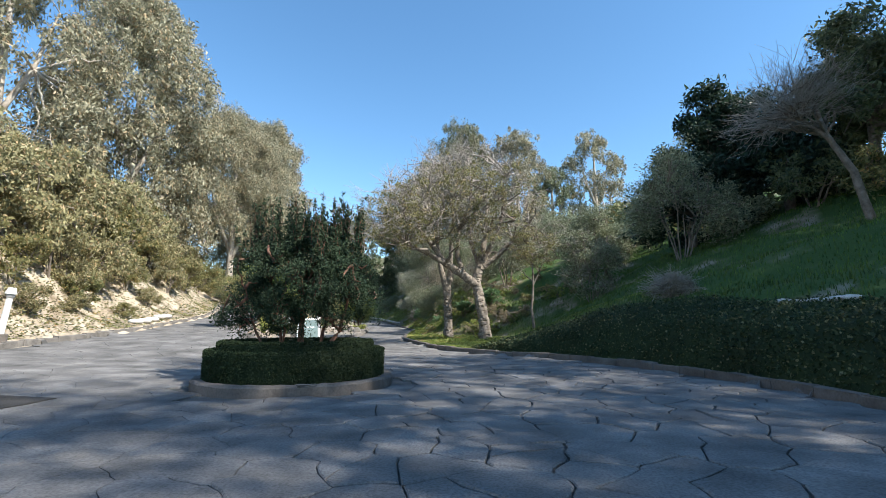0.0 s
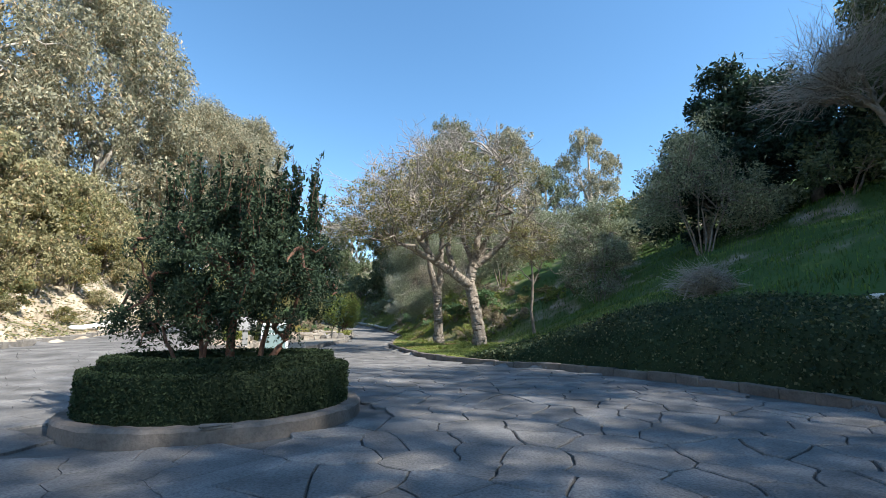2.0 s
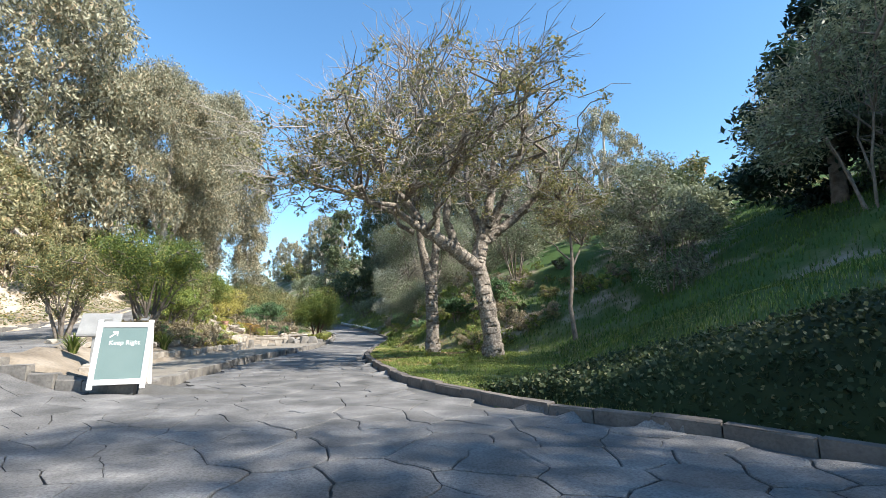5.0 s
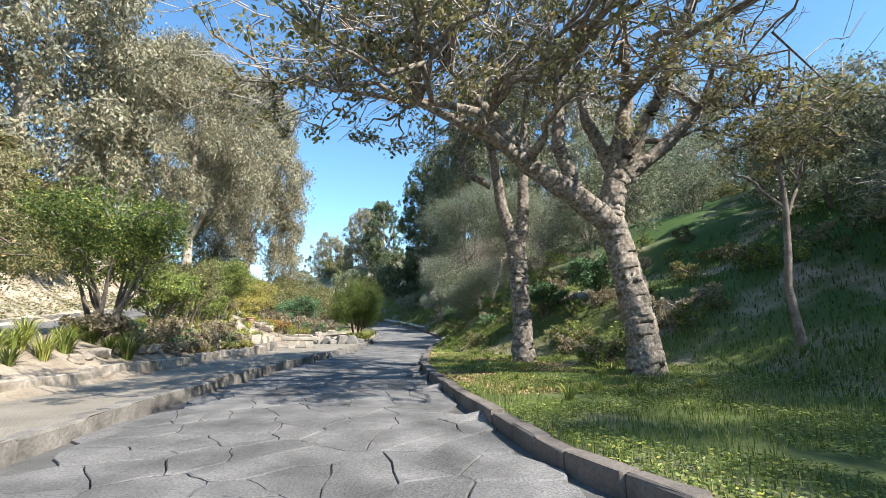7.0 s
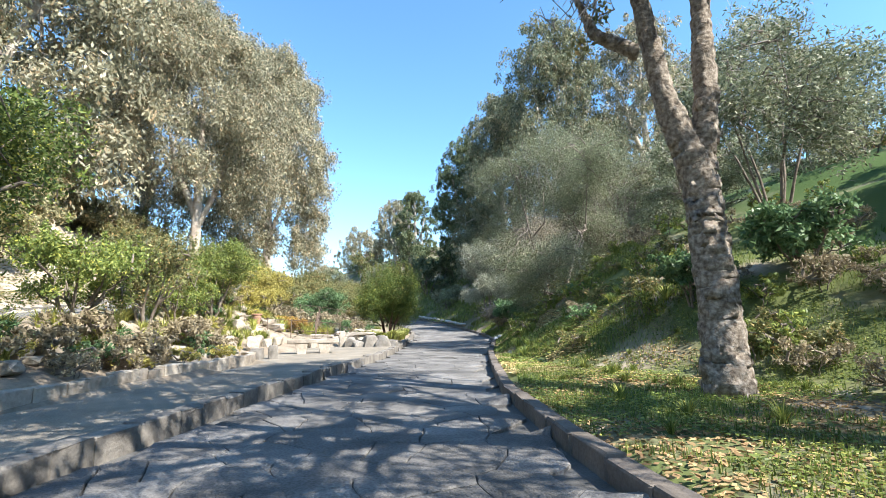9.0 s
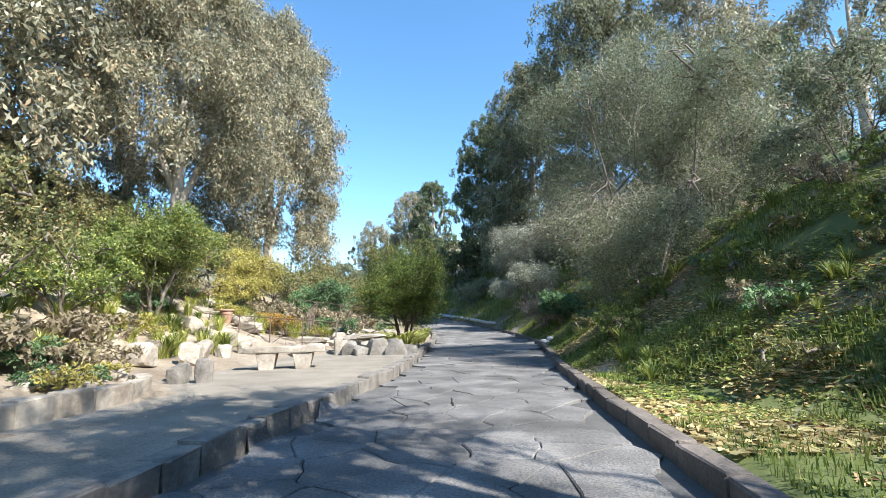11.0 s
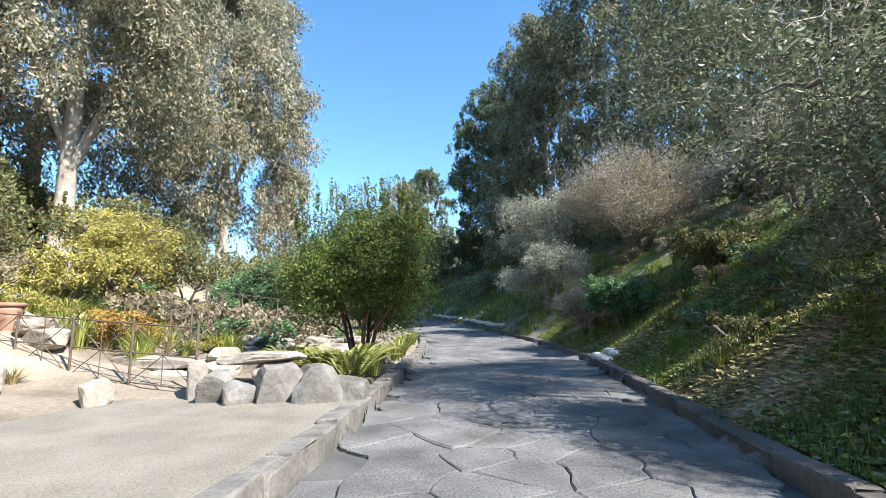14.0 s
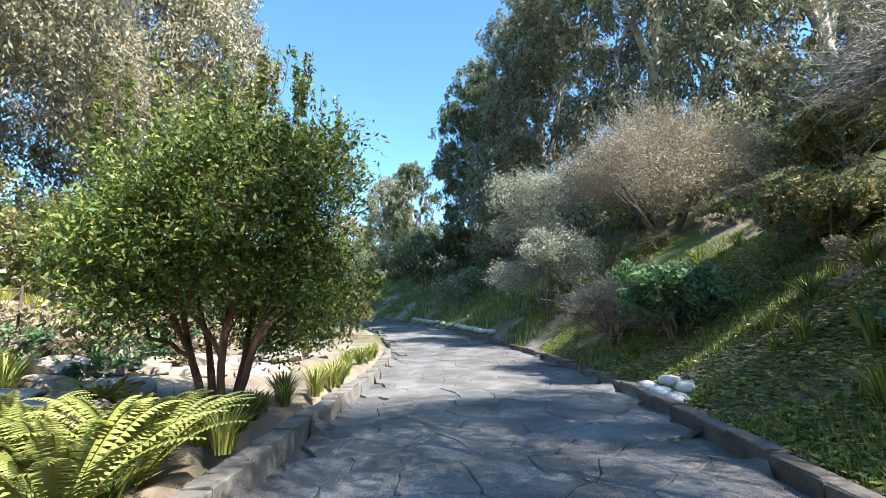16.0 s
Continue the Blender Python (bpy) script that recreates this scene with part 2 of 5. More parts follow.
def leaves(centres, radii, per, size, aspect=2.2, droop=0.0, squash=1.0):
    """Leaf quads: 'per' leaves round each clump centre; droop 1 hangs them straight down."""
    k = len(centres)
    c = np.repeat(centres, per, axis=0)
    r = np.repeat(np.broadcast_to(radii, (k,)), per)
    d = rng.normal(0, 1, (k * per, 3))
    d /= np.linalg.norm(d, axis=1)[:, None]
    d *= (rng.random(k * per) ** 0.45)[:, None]
    d[:, 2] *= squash
    p = c + d * r[:, None]
    along = rng.normal(0, 1, p.shape) + d * 0.8
    along[:, 2] = along[:, 2] * (1 - droop) - droop * 2.0
    along /= np.linalg.norm(along, axis=1)[:, None]
    side = np.cross(along, rng.normal(0, 1, p.shape))
    side /= np.linalg.norm(side, axis=1)[:, None] + 1e-9
    s = size * rng.uniform(0.6, 1.35, len(p))[:, None]
    bow = np.cross(along, side) * s * 0.12
    v = np.stack([p - along * s, p - side * s / aspect + bow, p + along * s, p + side * s / aspect + bow], 1).reshape(-1, 3)
    return v, np.arange(len(v)).reshape(-1, 4)


def crown_points(lobes, count, shell=0.55):
    """Clump centres over ellipsoid lobes (centre x y z, radii a b c), mostly near their surface."""
    vol = np.array([l[3] * l[4] * l[5] for l in lobes]) ** 0.7
    pick = rng.choice(len(lobes), count, p=vol / vol.sum())
    L = np.array(lobes)[pick]
    d = rng.normal(0, 1, (count, 3))
    d /= np.linalg.norm(d, axis=1)[:, None]
    d *= (shell + (1 - shell) * rng.random(count))[:, None]
    d[:, 2] = np.where((d[:, 2] < -0.3) & (rng.random(count) < 0.4), -d[:, 2], d[:, 2])
    return L[:, :3] + d * L[:, 3:] * rng.uniform(0.85, 1.12, (count, 1))


def tree(name, at, label, category, lobes, trunks, bark, leaf, clumps=120, per=60, size=0.12, clump_r=0.6, aspect=2.2, droop=0.0,
         squash=0.8, limbs=26, twigs=0, twig_mat=None, group="", shell=0.55, twig_len=1.0, twig_r=0.02, rough=0.0, limb_r=0.22):
    """lobes: crown ellipsoids relative to the base; trunks: (points, radii) relative to the base."""
    root = thing(name, at, label, category, group)
    pts = crown_points(lobes, clumps, shell)
    paths = [(np.asarray(p, float), np.asarray(r, float)) for p, r in trunks]
    fine = 22 if rough > 0.03 else 4
    tv, tf = tubes([(np.array([np.interp(np.linspace(0, len(p) - 1, fine * len(p)), np.arange(len(p)), p[:, k]) for k in range(3)]).T
                     + rng.normal(0, 0.008, (fine * len(p), 3)),
                     np.interp(np.linspace(0, len(p) - 1, fine * len(p)), np.arange(len(p)), r) * (1.0 if rough > 0.03 else rng.uniform(0.95, 1.06, fine * len(p)))) for p, r in paths],
                   34 if rough > 0.03 else 10, rough)
    stem = np.concatenate([p[len(p) // 2:] for p, r in paths])
    stem_r = np.concatenate([r[len(p) // 2:] for p, r in paths])
    lp, knots = [], []
    for e in pts[rng.permutation(len(pts))[:limbs]]:
        w = np.linalg.norm(stem - e, axis=1) + np.where(stem[:, 2] > e[2], 3.0, 0.0)
        i = int(np.argmin(w))
        line = bend(stem[i], e, 0.06, 9, 0.16)
        lp.append((line, np.linspace(min(stem_r[i] * 0.7, limb_r), 0.015, 9)))
        knots.append(line[2:])
    if knots:
        kn = np.concatenate(knots)
        for e in pts[rng.permutation(len(pts))[:limbs * 3]]:
            i = int(np.argmin(np.linalg.norm(kn - e, axis=1)))
            lp.append((bend(kn[i], e, 0.04, 4, 0.3), np.linspace(0.035, 0.01, 4)))
    if lp:
        lv, lf = tubes(lp, 6)
        tv, tf = np.concatenate([tv, lv]), np.concatenate([tf, lf + len(tv)])
    mesh_object("trunk", tv, tf, bark, root, rough < 0.03)
    if twigs:
        tp = []
        centre = np.mean(np.array(lobes)[:, :3], axis=0)
        for e in pts[rng.integers(0, len(pts), twigs)]:
            out = (e - centre) / (np.linalg.norm(e - centre) + 1e-6)
            d = out + np.array([0, 0, 0.5]) + rng.normal(0, 0.5, 3)
            a, b = e - out * 0.8 + rng.normal(0, 0.3, 3), e + d * twig_len * rng.uniform(0.4, 1.0)
            tp.append((bend(a, b, 0.0, 5, 0.18), np.linspace(twig_r, twig_r * 0.3, 5)))
            for q in range(2):
                f = a + (b - a) * rng.uniform(0.3, 0.8)
                tp.append((bend(f, f + (d + rng.normal(0, 0.7, 3)) * twig_len * rng.uniform(0.2, 0.5), 0.0, 3, 0.3), np.linspace(twig_r * 0.6, twig_r * 0.25, 3)))
        mesh_object("twig_growth", *tubes(tp, 3), twig_mat or bark, root)["kind"] = "stuff"
    if per:
        mesh_object("crown", *leaves(pts, clump_r * rng.uniform(0.6, 1.3, len(pts)), per, size, aspect, droop, squash), leaf, root)
    return root


def lerp(xs, ys):
    return lambda v: np.interp(v, xs, ys)


# ---------------------------------------------------------------- plan of the place (metres)
road_z = lerp([-60, 0, 20, 45, 55, 64, 74, 84, 110, 140, 400], [0, 0, 0.04, 0.13, 0.27, 0.62, 1.25, 2.1, 4.2, 6.5, 32])
road_r = lerp([-60, 0, 8, 11, 14, 16.6, 18.6, 21, 22.4, 26.3, 29.6, 33, 38, 43, 48, 53, 57, 60, 64, 74, 84, 110, 140],
              [7, 6.8, 6.6, 6.35, 5.5, 3.9, 1.8, 0.5, -0.3, -1.4, -2.2, -2.8, -3.15, -3.4, -3.4, -3.5, -4.0, -4.6, -5.6, -9.2, -15.0, -36, -64])
road_l = lerp([20, 22, 24, 28.5, 33, 38, 41, 45, 48, 52, 56, 60, 64, 74, 84, 110, 140],
              [-5.6, -5.75, -6.1, -6.7, -7.0, -7.1, -7.15, -7.5, -7.9, -8.4, -8.9, -9.6, -10.6, -14.0, -19.8, -42, -70])
left_k = lerp([-60, 5, 14, 22, 35, 44, 50, 70, 100, 400], [-13.0, -13.3, -13.7, -14.8, -17.6, -21.2, -24, -33, -52, -180])   # far edge of the left-hand road
left_g = lerp([20, 22, 26, 35, 44, 50, 70, 100, 400], [-8.6, -9.0, -10.3, -13.5, -17.2, -19.8, -29, -48, -175])         # its near edge
left_z = lerp([-60, 0, 14, 22, 30, 35, 40, 50, 70, 100, 400], [0.2, 0.25, 0.45, 0.8, 1.3, 1.7, 2.1, 3.1, 5.0, 8.0, 40])
bank_w = lerp([-60, 0, 16, 20, 24, 28, 33, 37, 42, 80], [0.4, 0.4, 0.4, 2.0, 5.0, 6.4, 4.0, 1.5, 0.35, 0.4])
bank_s = lerp([-60, 10, 22, 30, 36, 40, 60, 90, 150], [0.42, 0.42, 0.46, 0.44, 0.6, 0.74, 0.72, 0.6, 0.4])
bank_t = lerp([-60, 18, 22, 27, 33, 40, 60, 150], [0.42, 0.42, 0.5, 0.58, 0.48, 0.38, 0.5, 0.4])             # slope above the steep part
bank_r = lerp([-60, 31, 38, 42, 150], [0.0, 0.0, 3.5, 5.0, 6.0])                          # width of the steep part
step_in = lerp([20, 22, 24, 30, 37, 38.5, 45.5, 46.5, 60], [0.6, 1.6, 2.4, 2.5, 2.6, 4.2, 4.4, 2.0, 2.0])      # width of the raised walk beside the road


def ground(x, y):
    x, y = np.asarray(x, float), np.asarray(y, float)
    zr, zl = road_z(y), left_z(y)
    z = zr + 0 * x
    xr, xk = road_r(y), left_k(y)
    d = x - xr
    w, s = bank_w(y), bank_s(y)
    rise = np.clip(d - w, 0, None)
    steep = np.minimum(rise, bank_r(y))
    far = rise - steep
    right = zr + 0.1 + 0.04 * np.clip(d, 0, w) + s * steep + bank_t(y) * 60 * (1 - np.exp(-far / 60))
    right += np.interp(y, [14, 20], [1.0, 0.0]) * np.clip(rise / 1.8, 0, 1)
    right += np.where(rise > 0, 0.25 * np.sin(x * 0.9 + y * 0.6) * np.cos(y * 0.45) * np.clip(rise / 4, 0, 1), 0)
    # left of the plaza and of the main road
    plaza = zr + (zl - zr) * np.clip((-x - 5) / np.maximum(-xk - 5, 1), 0, 1) ** 1.2
    climb = np.clip((y - 12) / 9, 0, 1)
    plaza = plaza + (zl - plaza) * climb * climb * (3 - 2 * climb) * np.clip((-x - 7.2) / 2.0, 0, 1)
    inner = road_l(y) - step_in(y)
    xg = np.minimum(left_g(y), inner - 0.5)
    t = np.clip((inner - x) / np.maximum(inner - xg, 0.5), 0, 1)
    garden = zr + 0.19 + np.where(x < inner, 0.14 + (zl - zr - 0.2) * (t ** np.interp(y, [30, 40], [1.0, 1.9])), 0)
    garden = np.where(x < xg, zl, garden)
    garden = np.where(x > road_l(y), zr, garden)
    left = np.where(y < 21, plaza, garden)
    dk = np.clip(xk - x, 0, None)
    cliff = 0.12 + 0.45 * np.clip(dk, 0, 1.8) + 1.25 * np.clip(dk - 1.8, 0, 4.2) + 9 * (1 - np.exp(-np.clip(dk - 6, 0, None) / 14))
    cliff *= np.interp(y, [-60, 8, 40, 58, 75, 110], [1, 1, 0.95, 0.6, 0.3, 0.3])
    left = np.where(dk > 0, zl + cliff + 0.3 * np.sin(y * 0.7 + 1) * np.clip(dk / 3, 0, 1) + 0.2 * np.sin(y * 1.9) * np.clip(dk / 3, 0, 1), left)
    return np.where(d > 0, right, np.where(x < 0.5 * (xr + np.where(y < 21, 0, road_l(y))), left, z))


def on_ground(x, y, dz=0.0):
    return (x, y, float(ground(x, y)) + dz)


def axis(parts):
    out = []
    for a, b, s in parts:
        out += list(np.arange(a, b, s))
    return np.array(out + [parts[-1][1]])


def sheet(name, xs, ys, material, drop=None):
    X, Y = np.meshgrid(xs, ys)
    Z = ground(X, Y)
    if drop is not None:
        Z = Z + drop(X, Y)
    n, m = X.shape
    i, j = np.meshgrid(np.arange(n - 1), np.arange(m - 1), indexing="ij")
    q = np.stack([i * m + j, i * m + j + 1, (i + 1) * m + j + 1, (i + 1) * m + j], -1).reshape(-1, 4)
    return mesh_object(name, np.stack([X, Y, Z], -1).reshape(-1, 3), q, material, None, True)


def in_main(X, Y):
    return (X < road_r(Y)) & np.where(Y < 21, X > left_k(Y), X > road_l(Y))


def in_left(X, Y):
    return (Y >= 21) & (X < left_g(Y)) & (X > left_k(Y))


def scatter(n, box, inside):
    """n random plan points in a box (x0, x1, y0, y1) for which inside(x, y) holds."""
    out = np.zeros((0, 2))
    while len(out) < n:
        p = rng.random((n * 2, 2)) * (box[1] - box[0], box[3] - box[2]) + (box[0], box[2])
        out = np.concatenate([out, p[inside(p[:, 0], p[:, 1])]])
    return out[:n]


def blades(name, pts, height, width, material, label, category, lean=0.35, tall=None, lift=0.0):
    """Grass blades, two faces each, standing on the ground at plan points."""
    n = len(pts)
    z = ground(pts[:, 0], pts[:, 1]) + lift
    base = np.stack([pts[:, 0], pts[:, 1], z - 0.01], 1)
    h = height * rng.uniform(0.45, 1.25, n) * (1 if tall is None else tall)
    a = rng.random(n) * 2 * np.pi
    side = np.stack([np.cos(a), np.sin(a), 0 * a], 1) * (width * rng.uniform(0.6, 1.3, n))[:, None]
    b = rng.random(n) * 2 * np.pi
    off = np.stack([np.cos(b), np.sin(b), 0 * b], 1) * (h * lean * rng.random(n))[:, None]
    mid = base + off * 0.35 + np.array([0, 0, 0.6]) * h[:, None]
    tip = base + off * 1.3 + np.array([0, 0, 1.0]) * h[:, None]
    v = np.stack([base - side, base + side, mid + side * 0.7, tip, mid - side * 0.7], 1).reshape(-1, 3)
    k = np.arange(n)[:, None] * 5
    tris = np.concatenate([k + np.array([[0, 1, 2]]), k + np.array([[0, 2, 4]]), k + np.array([[4, 2, 3]])], 0)
    return tagged(mesh_object(name, v, tris, material), label, category, kind="stuff")


def litter(name, pts, size, material, label, category, lift=0.012):
    """Flat leaves lying on the ground."""
    z = ground(pts[:, 0], pts[:, 1]) + lift
    c = np.stack([pts[:, 0], pts[:, 1], z], 1)
    v, f = leaves(c, 0.01, 1, size, 1.8)
    v = v.reshape(-1, 4, 3)
    v[:, :, 2] = c[:, None, 2] + (v[:, :, 2] - c[:, None, 2]) * 0.35
    return tagged(mesh_object(name, v.reshape(-1, 3), f, material), label, category, kind="stuff")


# ---------------------------------------------------------------- ground
def ground_material():
    m = mat("hillside_ground", [(0.2, 0.16, 0.115), (0.285, 0.235, 0.175), (0.37, 0.315, 0.245)], 0.9, 0.95, 0.7, 14)
    n, l = m.node_tree.nodes, m.node_tree.links
    b = n["Principled BSDF"]
    old = b.inputs["Base Color"].links[0].from_socket
    geo = [k for k in n if k.type == "NEW_GEOMETRY"][0]
    xyz = n.new("ShaderNodeSeparateXYZ")
    l.new(geo.outputs["Position"], xyz.inputs[0])
    nz = n.new("ShaderNodeTexNoise")
    nz.inputs["Scale"].default_value, nz.inputs["Detail"].default_value = 0.45, 7.0
    l.new(geo.outputs["Position"], nz.inputs["Vector"])

    def blend(col_a, col_b, fac):
        mx = n.new("ShaderNodeMix")
        mx.data_type = "RGBA"
        l.new(fac, mx.inputs[0])
        l.new(col_a, mx.inputs[6])
        if isinstance(col_b, tuple):
            mx.inputs[7].default_value = (*col_b, 1)
        else:
            l.new(col_b, mx.inputs[7])
        return mx.outputs[2]

    def ramp(sock, a, b_):
        mr = n.new("ShaderNodeMapRange")
        mr.inputs[1].default_value, mr.inputs[2].default_value = a, b_
        l.new(sock, mr.inputs[0])
        return mr.outputs[0]
    # turf over most of the right-hand bank, bare sandstone on the left-hand cliff
    turf = n.new("ShaderNodeMath")
    turf.operation = "MULTIPLY"
    l.new(ramp(nz.outputs[0], 0.66, 0.5), turf.inputs[0])
    l.new(ramp(xyz.outputs[0], -4.0, -2.5), turf.inputs[1])
    col = blend(old, (0.11, 0.135, 0.045), turf.outputs[0])
    # deeper green up the right-hand hill, darkened to stand in for its shade
    hill_shade = n.new("ShaderNodeMath")
    hill_shade.operation = "MULTIPLY"
    l.new(ramp(nz.outputs[0], 0.68, 0.52), hill_shade.inputs[0])
    l.new(ramp(xyz.outputs[0], 4.5, 7.5), hill_shade.inputs[1])
    col = blend(col, (0.05, 0.095, 0.022), hill_shade.outputs[0])
    scrub = n.new("ShaderNodeMath")
    scrub.operation = "MULTIPLY"
    l.new(ramp(xyz.outputs[1], 62.0, 70.0), scrub.inputs[0])
    l.new(ramp(nz.outputs[0], 0.7, 0.45), scrub.inputs[1])
    sandy = n.new("ShaderNodeValToRGB")
    e = sandy.color_ramp.elements
    e[0].position, e[1].position = 0.35, 0.62
    e[0].color, e[1].color = (0.27, 0.215, 0.15, 1), (0.5, 0.43, 0.33, 1)
    nz2 = n.new("ShaderNodeTexNoise")
    nz2.inputs["Scale"].default_value, nz2.inputs["Detail"].default_value = 1.4, 8.0
    l.new(geo.outputs["Position"], nz2.inputs["Vector"])
    l.new(nz2.outputs[0], sandy.inputs[0])
    steepness = n.new("ShaderNodeSeparateXYZ")
    l.new(geo.outputs["True Normal"], steepness.inputs[0])
    cliff = n.new("ShaderNodeMath")
    cliff.operation = "MULTIPLY"
    l.new(ramp(xyz.outputs[0], -12.4, -13.6), cliff.inputs[0])
    l.new(ramp(steepness.outputs[2], 0.97, 0.88), cliff.inputs[1])
    col = blend(col, sandy.outputs[0], cliff.outputs[0])
    col = blend(col, (0.1, 0.11, 0.05), scrub.outputs[0])
    l.new(col, b.inputs["Base Color"])
    return m


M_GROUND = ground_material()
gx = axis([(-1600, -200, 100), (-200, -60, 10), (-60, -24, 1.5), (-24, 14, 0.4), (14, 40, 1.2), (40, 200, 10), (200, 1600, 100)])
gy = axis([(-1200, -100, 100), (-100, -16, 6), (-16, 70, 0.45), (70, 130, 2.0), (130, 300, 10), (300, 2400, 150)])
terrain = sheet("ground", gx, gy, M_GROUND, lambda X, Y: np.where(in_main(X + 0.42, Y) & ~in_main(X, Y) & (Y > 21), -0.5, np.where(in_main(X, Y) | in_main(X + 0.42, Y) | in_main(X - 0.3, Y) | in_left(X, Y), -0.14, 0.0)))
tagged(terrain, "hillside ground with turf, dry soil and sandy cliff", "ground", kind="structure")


def strip(name, left, right, ys, n, material, lift, label, category):
    """A sheet between two plan curves, following the ground height."""
    Y = np.repeat(ys[:, None], n, 1)
    T = np.linspace(0, 1, n)[None]
    X = left(ys)[:, None] * (1 - T) + right(ys)[:, None] * T
    inside = X + np.where(T == 0, 0.02, np.where(T == 1, -0.02, 0))
    Z = ground(inside, Y) + lift
    k, m = X.shape
    i, j = np.meshgrid(np.arange(k - 1), np.arange(m - 1), indexing="ij")
    q = np.stack([i * m + j, i * m + j + 1, (i + 1) * m + j + 1, (i + 1) * m + j], -1).reshape(-1, 4)
    return tagged(mesh_object(name, np.stack([X, Y, Z], -1).reshape(-1, 3), q, material, None, True), label, category, kind="structure")


road = strip("road", lambda y: np.where(y < 21, left_k(y), road_l(y)), road_r,
             np.concatenate([np.arange(-60, 20.9, 0.5), [20.98, 21.02], np.arange(21.5, 140, 0.5)]), 30, M_ROADBED, -0.03,
             "grey crazy-paved stone road with dark joints", "road")
walkway = strip("raised_walk", lambda y: road_l(y) - step_in(y) + 0.02, lambda y: road_l(y) - 0.1, np.arange(21.1, 46.3, 0.3), 10, M_SAND, 0.02,
                "pale decomposed-granite terrace beside the road", "path")
side_road = strip("side_road", left_k, left_g, np.arange(21.0, 120, 0.5), 8, M_PAVE, 0.0, "pale grey paved road climbing behind the garden", "road")


# paving slabs: irregular polygons with open joints
def cell_polygons(box, pitch, keep, seed, gap):
    r = np.random.default_rng(seed)
    x0, x1, y0, y1 = box
    pts, row = [], 0
    for yy in np.arange(y0 - 2, y1 + 2, pitch * 0.87):
        for xx in np.arange(x0 - 2, x1 + 2, pitch):
            pts.append((xx + (row % 2) * pitch / 2, yy))
        row += 1
    pts = np.array(pts) + r.normal(0, pitch * 0.3, (len(pts), 2))
    out = []
    for p in pts[keep(pts[:, 0], pts[:, 1])]:
        near = pts[np.abs(pts - p).max(1) < pitch * 2.4]
        poly = [np.array(p) + pitch * 1.6 * np.array([math.cos(a), math.sin(a)]) for a in np.arange(8) * math.pi / 4]
        for q in near:
            v = q - p
            dist = np.hypot(*v)
            if dist < 1e-6:
                continue
            v = v / dist
            lim = dist / 2 - gap(p) * (0.75 + 0.5 * r.random())
            new_poly = []
            for a, b in zip(poly, poly[1:] + poly[:1]):
                da, db = (a - p) @ v - lim, (b - p) @ v - lim
                if da <= 0:
                    new_poly.append(a)
                if da * db < 0:
                    new_poly.append(a + (b - a) * da / (da - db))
            poly = new_poly
            if len(poly) < 3:
                break
        # trim at the kerb lines
        for curve, sgn in ((road_r, 1), (road_l if p[1] >= 21 and p[0] > left_g(p[1]) else left_k, -1)):
            slope = float(curve(p[1] + 0.4) - curve(p[1] - 0.4)) / 0.8
            nrm = np.array([1.0, -slope]) / math.hypot(1, slope) * sgn
            edge = np.array([float(curve(p[1])) - sgn * 0.015, p[1]])
            kept = []
            for a, b in zip(poly, poly[1:] + poly[:1]):
                da, db = (a - edge) @ nrm, (b - edge) @ nrm
                if da <= 0:
                    kept.append(a)
                if da * db < 0:
                    kept.append(a + (b - a) * da / (da - db))
            poly = kept
            if len(poly) < 3:
                break
        if len(poly) >= 3 and p[1] < 21 and -9.6 < p[0] < -5.2:
            kept = []
            for a, b in zip(poly, poly[1:] + poly[:1]):
                da, db = a[1] - 20.82, b[1] - 20.82
                if da <= 0:
                    kept.append(a)
                if da * db < 0:
                    kept.append(a + (b - a) * da / (da - db))
            poly = kept
        if len(poly) >= 3:
            rough_edge = []
            for a, b in zip(poly, poly[1:] + poly[:1]):
                for q in (a, a + (b - a) / 3, a + (b - a) * 2 / 3):
                    rough_edge.append(q + 0.1 * np.array(noise.noise_vector(Vector((q[0] * 2.2, q[1] * 2.2, 0.0))))[:2] + 0.035 * np.array(noise.noise_vector(Vector((q[0] * 6.5, q[1] * 6.5, 9.0))))[:2])
            out.append((np.mean(poly, axis=0), np.array(rough_edge)))
    return out


def slab(poly, centre, z_of, lift):
    """A low slab with a worn, sloping rim; coordinates relative to its centre."""
    n = len(poly)
    cz = float(z_of(*centre))
    tilt = rng.normal(0, 0.006, 2)
    inner = centre + (poly - centre) * 0.96
    top = [(*(q - centre), float(z_of(*q)) - cz + lift + (q - centre) @ tilt) for q in inner]
    rim = [(*(q - centre), float(z_of(*q)) - cz + lift * 0.35) for q in poly]
    low = [(*(q - centre), float(z_of(*q)) - cz - 0.06) for q in poly]
    faces = [list(range(n))]
    for a, b in ((0, n), (n, 2 * n)):
        faces += [[a + i, b + i, b + (i + 1) % n, a + (i + 1) % n] for i in range(n)]
    return top + rim + low, faces, cz


def surface(x, y):
    return ground(x, y)


def paved(x, y):
    main = in_main(x, y) & (x < road_r(y) - 0.06) & np.where(y < 21, x > left_k(y) + 0.1, x > road_l(y) + 0.08)
    side = in_left(x, y) & (x < left_g(y) - 0.25) & (x > left_k(y) + 0.35) & (y < 42)
    return (main | side) & (np.hypot(x - PLANTER[0], y - PLANTER[1]) > 2.25)


